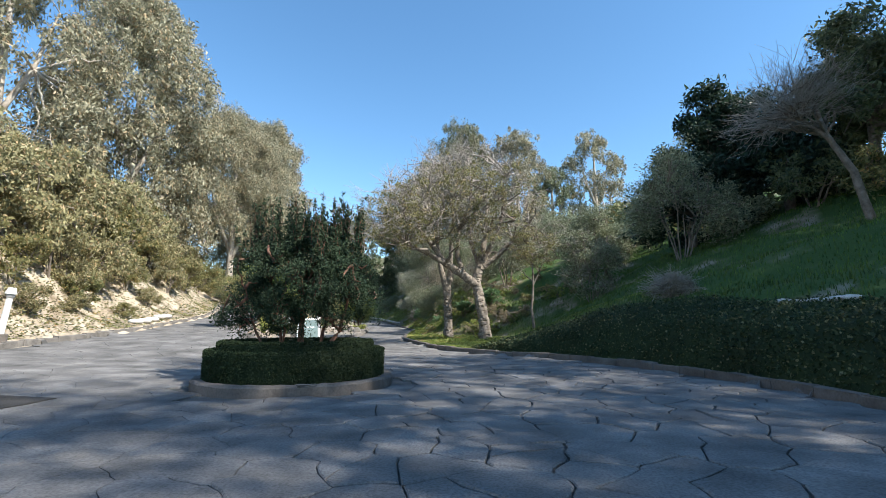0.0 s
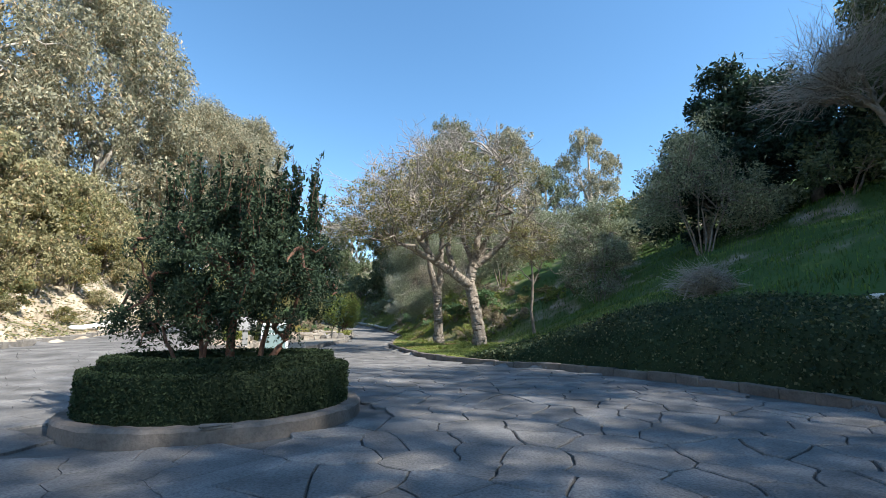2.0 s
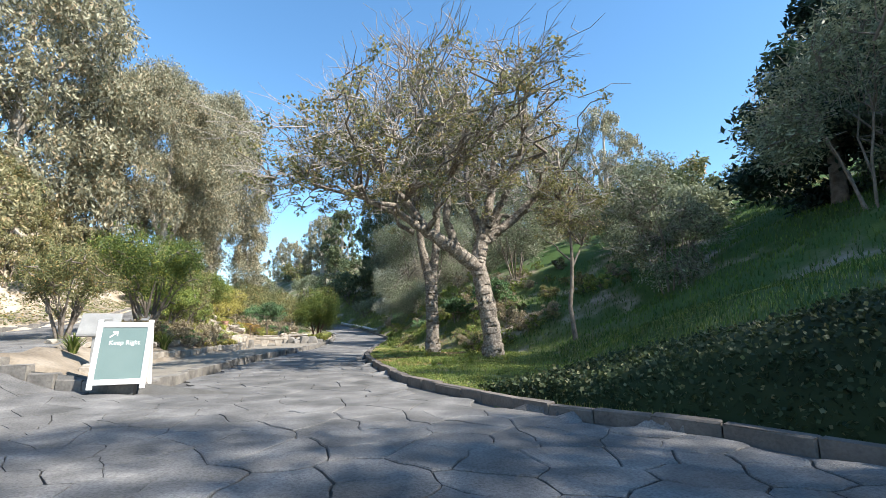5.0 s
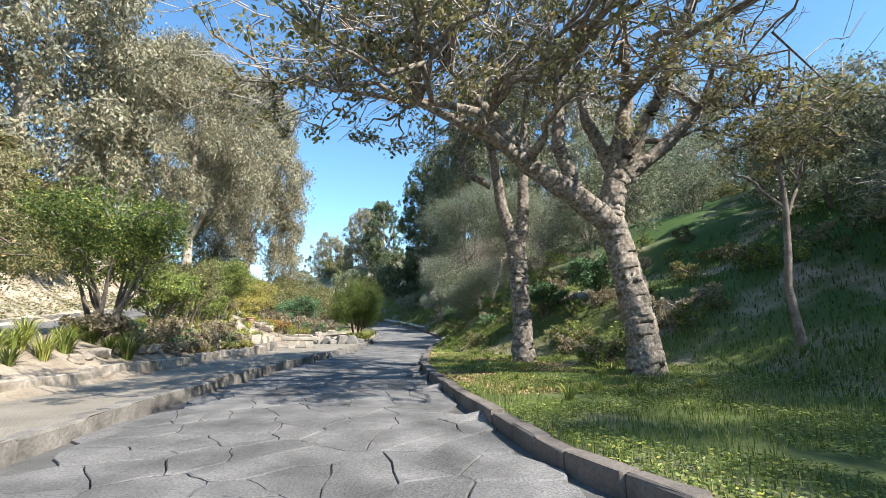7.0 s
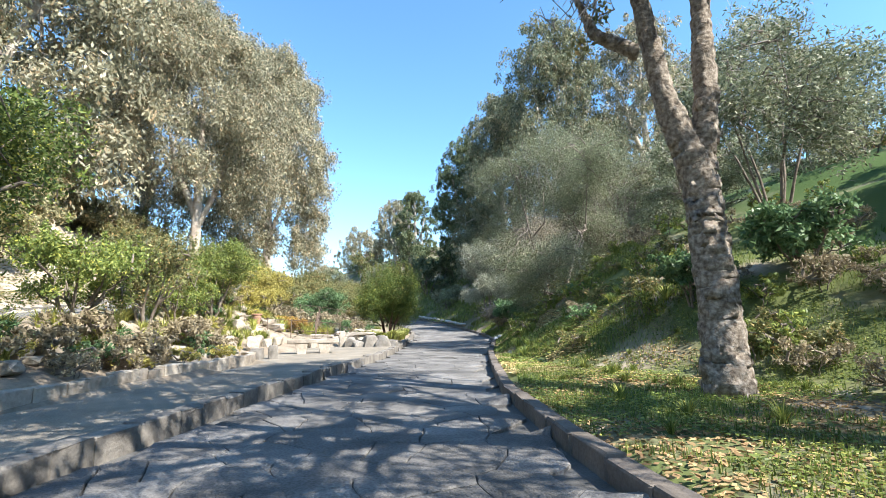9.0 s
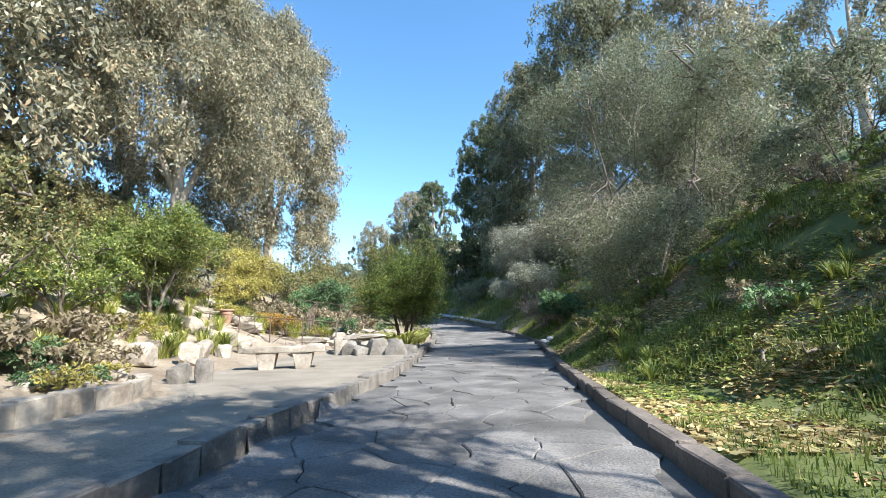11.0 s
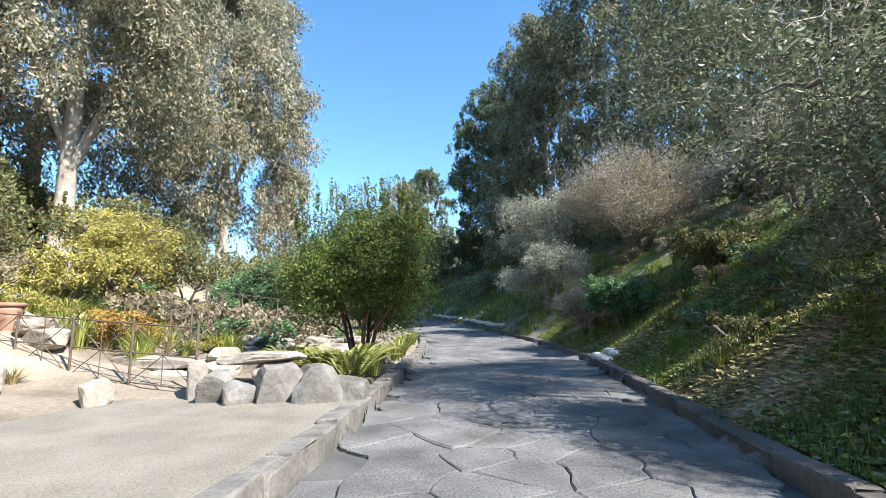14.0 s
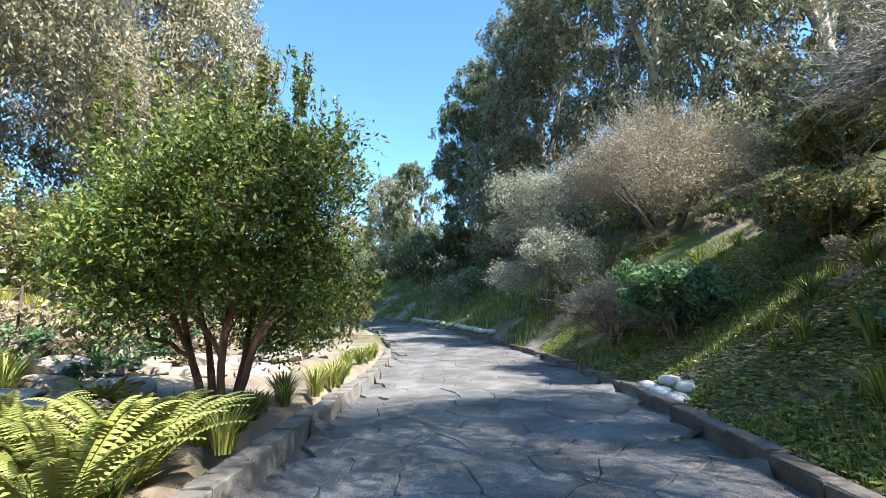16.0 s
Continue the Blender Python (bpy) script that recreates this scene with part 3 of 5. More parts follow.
def build_paving():
    # joints are open on the right of the plaza and along the road, nearly filled on the left of the plaza
    cells = cell_polygons((-17, 7, 1, 76), 0.72, paved, 3, lambda p: float(np.interp(p[0] + 0.12 * (p[1] - 8), [-3.5, 0.5], [0.004, 0.012])) if p[1] < 16 else 0.0065)
    rest_v, rest_f, count = [], [], 0
    for centre, poly in cells:
        lift = (0.008 + 0.012 * rng.random()) * (0.35 if centre[1] < 22 and centre[0] < -2 else 1.0)
        v, f, cz = slab(poly, centre, surface, lift)
        single = count < 290 and 20 < centre[1] < 44 and -8 < centre[0] < 2
        if single:
            count += 1
            ob = mesh_object("paving_slab", v, f, M_PAVE, road)
            ob.location = (centre[0], centre[1], cz)
        else:
            base = len(rest_v)
            rest_v += [(a + centre[0], b + centre[1], c + cz) for a, b, c in v]
            rest_f += [[i + base for i in q] for q in f]
    more = mesh_object("paving_slabs", rest_v, rest_f, M_PAVE, road)
    more["kind"] = "stuff"


# kerbs: rows of stones along a plan curve
def kerb(name, curve, ys, length, width, height, material, label, side, lean=0.0):
    """Kerb stones along x = curve(y); side -1 puts them to the left of the curve."""
    root = tagged(new(name), label, "kerb", kind="structure")
    y = ys[0]
    dark = 0
    while y < ys[1]:
        x = float(curve(y))
        y2 = y + length * rng.uniform(0.75, 1.3)
        dx = float(curve(y2)) - x
        n = math.hypot(dx, y2 - y)
        scale = (y2 - y) / n
        y2 = y + (y2 - y) * max(scale, 0.35)
        x2 = float(curve(y2))
        seg = math.hypot(x2 - x, y2 - y)
        ang = math.atan2(y2 - y, x2 - x)
        cx, cy = (x + x2) / 2 + side * width / 2 * math.sin(ang), (y + y2) / 2 - side * width / 2 * math.cos(ang)
        h = height * rng.uniform(0.9, 1.12)
        bm = bmesh.new()
        block(bm, (seg - 0.012, width * rng.uniform(0.92, 1.05), h + 0.2), pose(0, 0, h / 2 - 0.1), 0.025)
        for v in bm.verts:
            v.co += Vector(rng.normal(0, 0.006, 3))
        inside = x - side * 0.08
        ob = part("kerb_stone", bm, material, root)
        ob.matrix_basis = pose(cx, cy, float(ground(inside, y)), 0, 0, math.degrees(ang) + rng.normal(0, 0.8))
        y = y2
    return root


kerb_main_right = kerb("kerb_right", road_r, (-6, 100), 0.75, 0.2, 0.17, M_CONC, "dark weathered concrete kerb along the bank", 1)
kerb_main_left = kerb("kerb_left", road_l, (21.2, 62), 0.55, 0.26, 0.235, M_KERB, "cut stone kerb of the raised walk", -1)
kerb_inner = kerb("kerb_inner", lambda y: road_l(y) - step_in(y), (22.0, 37.5), 0.5, 0.22, 0.3, M_ROCK, "rough stone edging of the garden beds", -1)
island_front = tagged(new("kerb_island"), "stone kerb round the nose of the garden walk", "kerb", kind="structure")
for k in range(6):
    bm = bmesh.new()
    block(bm, (0.52, 0.24, 0.38), pose(0, 0, 0.0), 0.025)
    for v in bm.verts:
        v.co += Vector(rng.normal(0, 0.006, 3))
    part("kerb_stone", bm, M_KERB, island_front).matrix_basis = pose(-5.95 - 0.535 * k, 21.0 + 0.05 * math.sin(k), float(ground(-5.95 - 0.535 * k, 20.8)) + 0.02, 0, 0, rng.normal(0, 1.5))
kerb_far = kerb("kerb_far", left_k, (0, 60), 0.8, 0.2, 0.2, M_KERB, "pale stone kerb below the cliff", -1)

# ---------------------------------------------------------------- round planter
PLANTER = (-3.15, 10.3)


def ring(bm, r0, r1, z0, z1, seg=72, wob=0.0, bevel=0.0):
    prof = [(r0, z0), (r0, z1 - bevel), (r0 + bevel, z1), (r1 - bevel, z1), (r1, z1 - bevel), (r1, z0)]
    rows = []
    for i in range(seg):
        a = 2 * math.pi * i / seg
        rows.append([bm.verts.new(((r + wob * rng.normal()) * math.cos(a), (r + wob * rng.normal()) * math.sin(a), z + wob * rng.normal())) for r, z in prof])
    k = len(prof)
    for i in range(seg):
        a, b = rows[i], rows[(i + 1) % seg]
        for j in range(k):
            bm.faces.new((a[j], b[j], b[(j + 1) % k], a[(j + 1) % k]))


def planter():
    root = thing("round_planter", (*PLANTER, float(ground(*PLANTER))), "round kerbed planter with a dark concrete rim", "planter")
    bm = bmesh.new()
    ring(bm, 1.82, 2.05, -0.1, 0.18, 80, 0.006, 0.04)
    part("rim", bm, M_CONC, root, smooth=False)
    bm = bmesh.new()
    block(bm, (0.34, 0.16, 0.03), pose(0.73, -1.83, 0.18, 0, 0, 22), 0.01)
    for v in bm.verts:
        v.co += Vector(rng.normal(0, 0.01, 3))
    part("mortar_patch", bm, M_KERB, root, "pale chipped mortar repair")
    bm = bmesh.new()
    bmesh.ops.create_circle(bm, cap_ends=True, segments=48, radius=1.86, matrix=pose(0, 0, 0.16))
    part("soil", bm, M_SOIL, root)
    for r, h, name in ((1.83, 0.73, "clipped_hedge"), (1.6, 0.89, "clipped_hedge")):
        hedge = thing(name, (*PLANTER, float(ground(*PLANTER)) + 0.16), "low dark green hedge clipped in a ring", "hedge", "planter hedges")
        bm = bmesh.new()
        ring(bm, r - 0.3, r - 0.03, 0.0, h - 0.19, 90, 0.01, 0.03)
        part("core", bm, L_HEDGE, hedge)
        n = 26000
        a = rng.random(n) * 2 * np.pi
        top = rng.random(n) < 0.4
        rad = np.where(top, r - 0.3 * rng.random(n), r + rng.normal(0, 0.012, n))
        zz = np.where(top, h - 0.17 + rng.normal(0, 0.012, n), (h - 0.17) * rng.random(n))
        c = np.stack([rad * np.cos(a), rad * np.sin(a), zz], 1)
        mesh_object("foliage", *leaves(c, 0.02, 1, 0.02, 1.8), L_HEDGE, hedge)
    return root


planter()


def asphalt_patch():
    bm = bmesh.new()
    block(bm, (2.8, 0.95, 0.05), None, 0.008)
    bmesh.ops.subdivide_edges(bm, edges=[e for e in bm.edges if e.calc_length() > 0.5], cuts=7, use_grid_fill=True)
    for v in bm.verts:
        v.co.x += 0.04 * noise.noise(v.co * 3)
        v.co.y += 0.05 * noise.noise(v.co * 2 + Vector((5, 0, 0)))
    ob = part("asphalt_patch", bm, M_ASPHALT, road, "dark asphalt repair in the paving")
    ob.matrix_basis = pose(-7.75, 7.45, float(ground(-7.75, 7.45)) + 0.004, 0, 2.2, -2)


asphalt_patch()
build_paving()


# ---------------------------------------------------------------- trees
def shoots(root, pts, count, length, leaf, bark, size=0.05):
    """Upright leafy shoots out of a crown."""
    tp, lv = [], []
    for e in pts[rng.integers(0, len(pts), count)]:
        top = e + np.array([rng.normal(0, 0.12), rng.normal(0, 0.12), 1.0]) * length * rng.uniform(0.4, 1.0)
        tp.append((bend(e, top, 0, 4, 0.1), np.linspace(0.006, 0.003, 4)))
        lv.append(e + (top - e) * rng.random((14, 1)))
    mesh_object("shoot_growth", *leaves(np.concatenate(lv), 0.05, 3, size, 2.6), leaf, root)["kind"] = "stuff"
    mesh_object("shoot_stalk_growth", *tubes(tp, 3), bark, root)["kind"] = "stuff"


px, py = PLANTER
pz = float(ground(px, py)) + 0.16
shrub = tree("planter_shrub", (px + 0.05, py, pz), "dark multi-stemmed evergreen shrub growing in the planter", "shrub",
             [(0.05, 0, 1.75, 1.35, 1.2, 0.95), (-0.85, 0.1, 1.2, 0.85, 0.8, 0.6), (0.75, 0, 1.5, 0.9, 0.8, 0.8), (0.1, 0, 2.4, 0.8, 0.8, 0.6)],
             [([(0.25, 0, 0), (0.4, 0, 0.35), (0.75, 0, 0.8), (0.9, 0.1, 1.4)], [0.06, 0.05, 0.04, 0.02]),
              ([(0.0, 0.1, 0), (-0.02, 0.05, 0.6), (0.0, 0, 1.4), (0.05, 0, 2.3)], [0.07, 0.06, 0.045, 0.02]),
              ([(-0.3, -0.1, 0), (-0.38, 0, 0.5), (-0.5, 0, 1.2)], [0.04, 0.035, 0.02]),
              ([(-0.6, 0, 0), (-0.72, 0, 0.4), (-1.0, 0, 1.0)], [0.035, 0.03, 0.015]),
              ([(0.2, 0.2, 0), (0.3, 0.25, 0.5), (0.5, 0.3, 1.5)], [0.05, 0.04, 0.02])],
             M_REDBARK, L_PLANTER, 420, 140, 0.028, 0.2, 2.6, 0.0, 0.95, 40)
shrub.scale = (1.1, 1.1, 1.17)
shoots(shrub, crown_points([(0.05, 0, 2.1, 1.25, 1.1, 0.6)], 80, 0.7), 200, 0.95, L_PLANTER, M_REDBARK, 0.042)


def eucalyptus(at, height, spread, low, label, leaf=L_EUC, lean=(0, 0), clumps=620, per=54, size=0.18, trunk_r=0.5, group="tall eucalyptus trees", masses=26, flare=0.0, lump=0.32):
    """A tall tree of billowing, hanging foliage masses; low: height of its lowest foliage; flare: how far the lower masses stay wide."""
    h, s = height, spread
    lobes = [(lean[0] * 0.8, lean[1] * 0.8, h * 0.9, s * 0.42, s * 0.42, h * 0.09)]
    for k in range(masses):
        a = k * 2.4 + rng.random() * 0.7
        u = (k + 0.5) / masses
        zz = low + (h * 0.92 - low) * u
        fat = max(math.sin(math.pi * min(1, 0.2 + 0.76 * u)) ** 0.6, flare * (1 - u))
        rr = s * 0.72 * fat * rng.uniform(0.8, 1.1)
        q = s * lump * rng.uniform(0.75, 1.25)
        lobes.append((rr * math.cos(a) + lean[0] * zz / h, rr * math.sin(a) + lean[1] * zz / h, zz, q, q, q * rng.uniform(0.75, 1.15)))
    lx, ly = lean
    trunks = [([(0, 0, -0.6), (lx * 0.1, ly * 0.1, h * 0.2), (lx * 0.35, ly * 0.35, h * 0.45), (lx * 0.7, ly * 0.7, h * 0.7), (lx, ly, h * 0.88)],
               [trunk_r * 1.15, trunk_r * 0.8, trunk_r * 0.55, trunk_r * 0.3, 0.05]),
              ([(0, 0, h * 0.22), (s * 0.25, 0.5, h * 0.42), (s * 0.4, 0.8, h * 0.65)], [trunk_r * 0.5, trunk_r * 0.35, 0.06]),
              ([(0, 0, h * 0.26), (-s * 0.25, -0.5, h * 0.45), (-s * 0.42, -0.6, h * 0.68)], [trunk_r * 0.5, trunk_r * 0.35, 0.06])]
    return tree("eucalyptus_tree", at, label, "tree", lobes, trunks, M_EUCBARK, leaf, clumps, per, size, s * 0.095, limbs=30, group=group, shell=0.5,
                droop=0.62, squash=1.5, aspect=3.0)


eucalyptus(on_ground(-26.7, 57.5, -0.3), 24.5, 7.6, 8.0, "tall eucalyptus with pale trunk and drooping grey-green foliage above the garden", clumps=2000, per=76, size=0.125)
eucalyptus(on_ground(-28.6, 72.3, -0.3), 29.5, 7.6, 4.0, "tall eucalyptus with hanging olive foliage almost to the ground", clumps=2300, per=54, size=0.16, flare=1.0, masses=40)
eucalyptus(on_ground(-32.2, 46, -0.3), 27.5, 8.5, 1.0, "huge eucalyptus on the cliff top with sunlit drooping foliage", clumps=1900, per=48, size=0.2, masses=34, flare=0.9, lump=0.36)
eucalyptus(on_ground(-34, 33, -0.3), 22, 8.0, 1.0, "broad eucalyptus on the cliff top with pale foliage", clumps=800, size=0.2, flare=0.9)
eucalyptus(on_ground(-37, 64, -0.3), 24, 7.5, 3.0, "eucalyptus behind the garden trees with grey foliage", clumps=520)

# far end of the road
eucalyptus(on_ground(-27, 127, -0.3), 14.5, 5.5, 2, "distant tall eucalyptus at the bend of the road", clumps=420, per=50, size=0.22)
eucalyptus(on_ground(-20.5, 118, -0.3), 15.5, 5.0, 1, "distant dark eucalyptus beside the bend of the road", L_EUCDARK, clumps=420, per=50, size=0.22)
eucalyptus(on_ground(-38, 136, -0.3), 10, 6, 0, "distant grey eucalyptus beyond the bend of the road", clumps=260, per=50, size=0.24)
eucalyptus(on_ground(-7.2, 88, -0.3), 19.5, 4.6, 0, "dark tall eucalyptus on the bank above the bend", L_EUCDARK, clumps=1100, size=0.17, flare=1.0, lump=0.46)
eucalyptus(on_ground(-2.4, 80, -0.3), 23, 5.4, 0, "tall eucalyptus crowding the bank with dark grey-green leaves", L_EUCMID, clumps=1400, size=0.17, flare=1.0, lump=0.44)
eucalyptus(on_ground(3.6, 70, -0.3), 25.5, 6.0, 0, "tall eucalyptus on the bank with dull green leaves", L_EUCMID, clumps=1500, size=0.16, flare=1.0, lump=0.44)
eucalyptus(on_ground(11.5, 69, -0.3), 20.5, 5.5, 0, "eucalyptus high on the bank", L_EUC, clumps=800, size=0.17, flare=0.9, lump=0.42)
eucalyptus(on_ground(24.5, 72, -0.3), 16.5, 5.5, 0, "pale eucalyptus on the ridge of the hill", L_EUC, clumps=420, size=0.18, flare=0.8)
eucalyptus(on_ground(17.5, 72, -0.3), 13, 5.0, 0, "grey eucalyptus on the ridge of the hill", L_OLIVE, clumps=380, size=0.18, flare=0.8)


def olive(at, height, spread, label, leaf=L_OLIVE, stems=6, clumps=360, per=44, size=0.07, bark=None, twigs=70, base=0.12, name="olive_tree", category="tree", group="olive trees on the bank", **kw):
    h, s = height, spread
    lobes = [(0, 0, h * 0.7, s * 0.6, s * 0.6, h * 0.26)]
    for k in range(13):
        a = k * 2.4 + rng.random()
        u = rng.uniform(max(base, 0.0) + 0.12, 0.85) if base >= 0 else rng.uniform(0.02, 0.85)
        r = s * 0.72 * (0.75 + 0.5 * math.sin(math.pi * u))
        lobes.append((r * 0.75 * math.cos(a), r * 0.75 * math.sin(a), h * u, s * rng.uniform(0.28, 0.4), s * rng.uniform(0.28, 0.4), h * 0.13))
    trunks = []
    for k in range(stems):
        a = k * 2 * math.pi / stems + rng.random()
        q = s * rng.uniform(0.25, 0.55)
        trunks.append(([(0.1 * math.cos(a), 0.1 * math.sin(a), -0.4), (q * 0.45 * math.cos(a), q * 0.45 * math.sin(a), h * 0.2),
                        (q * 0.8 * math.cos(a + 0.2), q * 0.8 * math.sin(a + 0.2), h * 0.4), (q * math.cos(a), q * math.sin(a), h * 0.65)],
                       [0.012 * h ** 0.7, 0.009 * h ** 0.7, 0.007 * h ** 0.7, 0.01]))
    return tree(name, at, label, category, lobes, trunks, bark or M_BARK, leaf, clumps, per, size, s * 0.17, 3.2, 0.1, 0.9, 34, twigs, M_TWIG, group=group, shell=0.4, twig_len=0.5, twig_r=0.012, **kw)


olive(on_ground(11.6, 22.2, -0.2), 6.0, 3.0, "multi-stemmed olive tree on the shaded grass bank")
olive(on_ground(8.8, 27.4, -0.2), 4.4, 2.1, "pale grey-leaved tree with bare twigs on the slope", twigs=133, clumps=240, base=0.0)
olive(on_ground(-0.4, 45.6, -0.2), 8.9, 3.9, "spreading olive tree leaning over the grass bank", stems=4, base=-0.1, clumps=1100, per=100, twigs=233, size=0.04)
olive(on_ground(2.8, 48.0, -0.2), 5.8, 2.6, "large grey-green olive tree on the bank", twigs=166, clumps=360, per=90, base=-0.1, size=0.045)
olive(on_ground(4.6, 52.8, -0.2), 7.0, 2.3, "dull green tree with drooping branches on the bank", leaf=L_EUCMID, clumps=200, per=56, base=0.35)
olive(on_ground(-4.0, 65.0, -0.2), 7.2, 2.8, "rounded silvery olive tree beside the road", leaf=L_SILVER, base=0.05, clumps=460, per=64)
olive(on_ground(11.0, 43, -0.2), 4.8, 3.2, "olive tree high on the bank", clumps=320, base=0.0)
olive(on_ground(5.4, 38.8, -0.2), 7.4, 3.1, "olive tree behind the pale-barked oaks", twigs=166, clumps=480, base=0.05)
olive(on_ground(11.2, 33.6, -0.2), 5.0, 2.8, "pale multi-stemmed olive high on the slope", clumps=420, base=0.0, size=0.08)
olive(on_ground(14, 50.5, -0.2), 4.5, 3.4, "dark olive on the upper slope", base=0.0, leaf=L_EUCDARK)
olive(on_ground(6.5, 47.0, -0.2), 4.6, 2.8, "grey olive tree on the upper bank", twigs=100, clumps=400, base=0.0)
olive(on_ground(9.0, 59.0, -0.2), 6.5, 3.6, "tall grey-green olive on the wooded slope", clumps=420, size=0.09, base=0.0)

# oaks beside the road
OAK_TRUNK = [([(0, 0, -0.3), (-0.1, 0, 1.0), (-0.3, 0, 2.2), (-0.55, 0.1, 3.4), (-0.3, 0.2, 4.6), (0.1, 0.3, 6.4), (0.2, 0.3, 8.5)], [0.42, 0.32, 0.3, 0.29, 0.22, 0.15, 0.05]),
             ([(-0.45, 0.05, 3.2), (-1.4, -0.3, 3.9), (-2.4, -0.6, 4.5), (-3.2, -0.8, 5.6), (-4.0, -0.8, 6.6)], [0.27, 0.23, 0.19, 0.13, 0.04]),
             ([(-1.3, -0.3, 3.85), (-1.7, -0.4, 5.0), (-1.6, -0.4, 6.6), (-1.9, -0.5, 8.6)], [0.17, 0.14, 0.1, 0.04])]
OAK_BOUGHS = [([(-0.4, 0.2, 4.2), (0.9, 0.4, 5.2), (1.9, 0.6, 6.2), (2.9, 0.7, 7.2)], [0.2, 0.16, 0.11, 0.04]),
              ([(-0.3, 0.2, 4.4), (-0.8, 0.6, 6.0), (-0.9, 0.9, 8.0), (-0.7, 1.0, 10.0)], [0.17, 0.13, 0.09, 0.03]),
              ([(-0.2, 0.1, 4.6), (0.6, -0.5, 6.2), (1.2, -0.8, 8.0), (1.3, -0.8, 9.8)], [0.15, 0.12, 0.08, 0.03]),
              ([(-2.3, -0.6, 4.5), (-3.2, -1.2, 4.9), (-4.6, -1.6, 5.5), (-6.2, -1.5, 5.9)], [0.14, 0.11, 0.08, 0.03])]
OAK_LIMBS = dict(rough=0.06, limb_r=0.13)
great_oak = tree("cork_oak", on_ground(2.55, 27.9, -0.1), "large pale-barked oak with bare upper twigs and sparse leaves", "tree",
     [(-1.6, 0.2, 8.6, 3.0, 3.0, 2.4), (-5.4, -0.5, 6.4, 2.5, 2.3, 1.7), (-5.6, -1.2, 7.4, 2.6, 2.4, 1.8), (-4.4, -2.0, 6.2, 2.4, 2.2, 1.5), (2.0, 0.6, 7.2, 2.2, 2.4, 2.0), (-1.0, -2.2, 6.0, 2.8, 2.2, 1.4), (-1.6, 1.2, 10.2, 3.2, 3.0, 1.8),
      (-7.0, -1.2, 6.0, 1.9, 1.8, 1.3), (-7.6, -0.8, 7.2, 2.0, 2.0, 1.2), (-4.8, -1.8, 7.6, 2.4, 2.2, 1.6), (-5.8, -3.6, 5.4, 1.5, 1.6, 0.9), (-2.0, -5.0, 7.4, 2.5, 2.2, 1.6), (-5.0, -5.2, 6.4, 1.8, 1.8, 1.1), (0.8, -4.4, 7.8, 2.2, 2.0, 1.6), (3.0, -0.4, 5.6, 1.5, 1.5, 1.0)],
     OAK_TRUNK + OAK_BOUGHS,
     M_CORK, L_OAK, 540, 42, 0.06, 0.34, 2.0, 0.1, 0.8, 80, 560, M_TWIG, group="oaks beside the road", shell=0.4, twig_len=0.9, **OAK_LIMBS)


def bough_fan(root, stems, centre, radii, count, material):
    """Bare pale boughs growing from the limbs out to a rounded crown, each forking twice."""
    tp = []
    centre, radii = np.array(centre, float), np.array(radii, float)
    knots = np.concatenate([np.asarray(q, float)[2:] for q, r in stems])
    for k in range(count):
        d = rng.normal(0, 1, 3)
        d[2] = abs(d[2]) * 1.1 - 0.15
        d /= np.linalg.norm(d)
        tip = centre + d * radii * rng.uniform(0.82, 1.03)
        reach = np.linalg.norm(knots - tip, axis=1) + rng.uniform(0, 2.5, len(knots)) + np.where(knots[:, 2] > tip[2], 3.0, 0.0)
        start = knots[int(np.argmin(reach))]
        line = bend(start, tip, 0.1, 9, 0.22)
        tp.append((line, np.linspace(0.07, 0.014, 9)))
        for q in range(5):
            f = line[rng.integers(3, 8)]
            e = tip + rng.normal(0, 0.9, 3)
            e = centre + (e - centre) / max(np.linalg.norm((e - centre) / radii), 0.4) * rng.uniform(0.85, 1.04)
            side_line = bend(f, f + (e - f) * rng.uniform(0.6, 1.0), 0.08, 5, 0.25)
            tp.append((side_line, np.linspace(0.028, 0.008, 5)))
            for w in range(3):
                g = side_line[rng.integers(1, 5)]
                tp.append((bend(g, g + d * rng.uniform(0.3, 0.8) + rng.normal(0, 0.25, 3), 0.0, 3, 0.3), np.linspace(0.012, 0.005, 3)))
    mesh_object("bough_growth", *tubes(tp, 4), material, root)["kind"] = "stuff"


bough_fan(great_oak, OAK_TRUNK + OAK_BOUGHS, (-1.7, 0.0, 8.2), (4.7, 4.7, 4.1), 52, M_TWIG)
tree("cork_oak", on_ground(0.38, 31.5, -0.1), "slender pale-barked oak forking above head height", "tree",
     [(-0.7, 0, 8.0, 2.2, 2.2, 1.7), (0.7, 0, 9.5, 2.0, 2.0, 1.5), (-2.0, -0.3, 6.4, 1.4, 1.3, 1.0)],
     [([(0, 0, -0.3), (-0.02, 0, 1.0), (-0.06, 0, 2.2), (-0.12, 0, 3.3), (-0.5, 0, 4.6), (-0.75, 0, 6.4), (-0.8, 0, 8.5)], [0.36, 0.28, 0.26, 0.25, 0.17, 0.12, 0.04]),
      ([(-0.08, 0, 3.2), (0.12, 0, 4.6), (0.2, 0, 6.5), (0.4, 0, 8.8)], [0.19, 0.17, 0.13, 0.05]),
      ([(-0.85, 0, 5.4), (-1.5, -0.1, 5.7), (-1.8, -0.2, 6.4)], [0.12, 0.09, 0.03])],
     M_CORK, L_OAK, 84, 50, 0.06, 0.36, 2.0, 0.1, 0.8, 30, 120, M_TWIG, group="oaks beside the road", shell=0.4, **OAK_LIMBS)
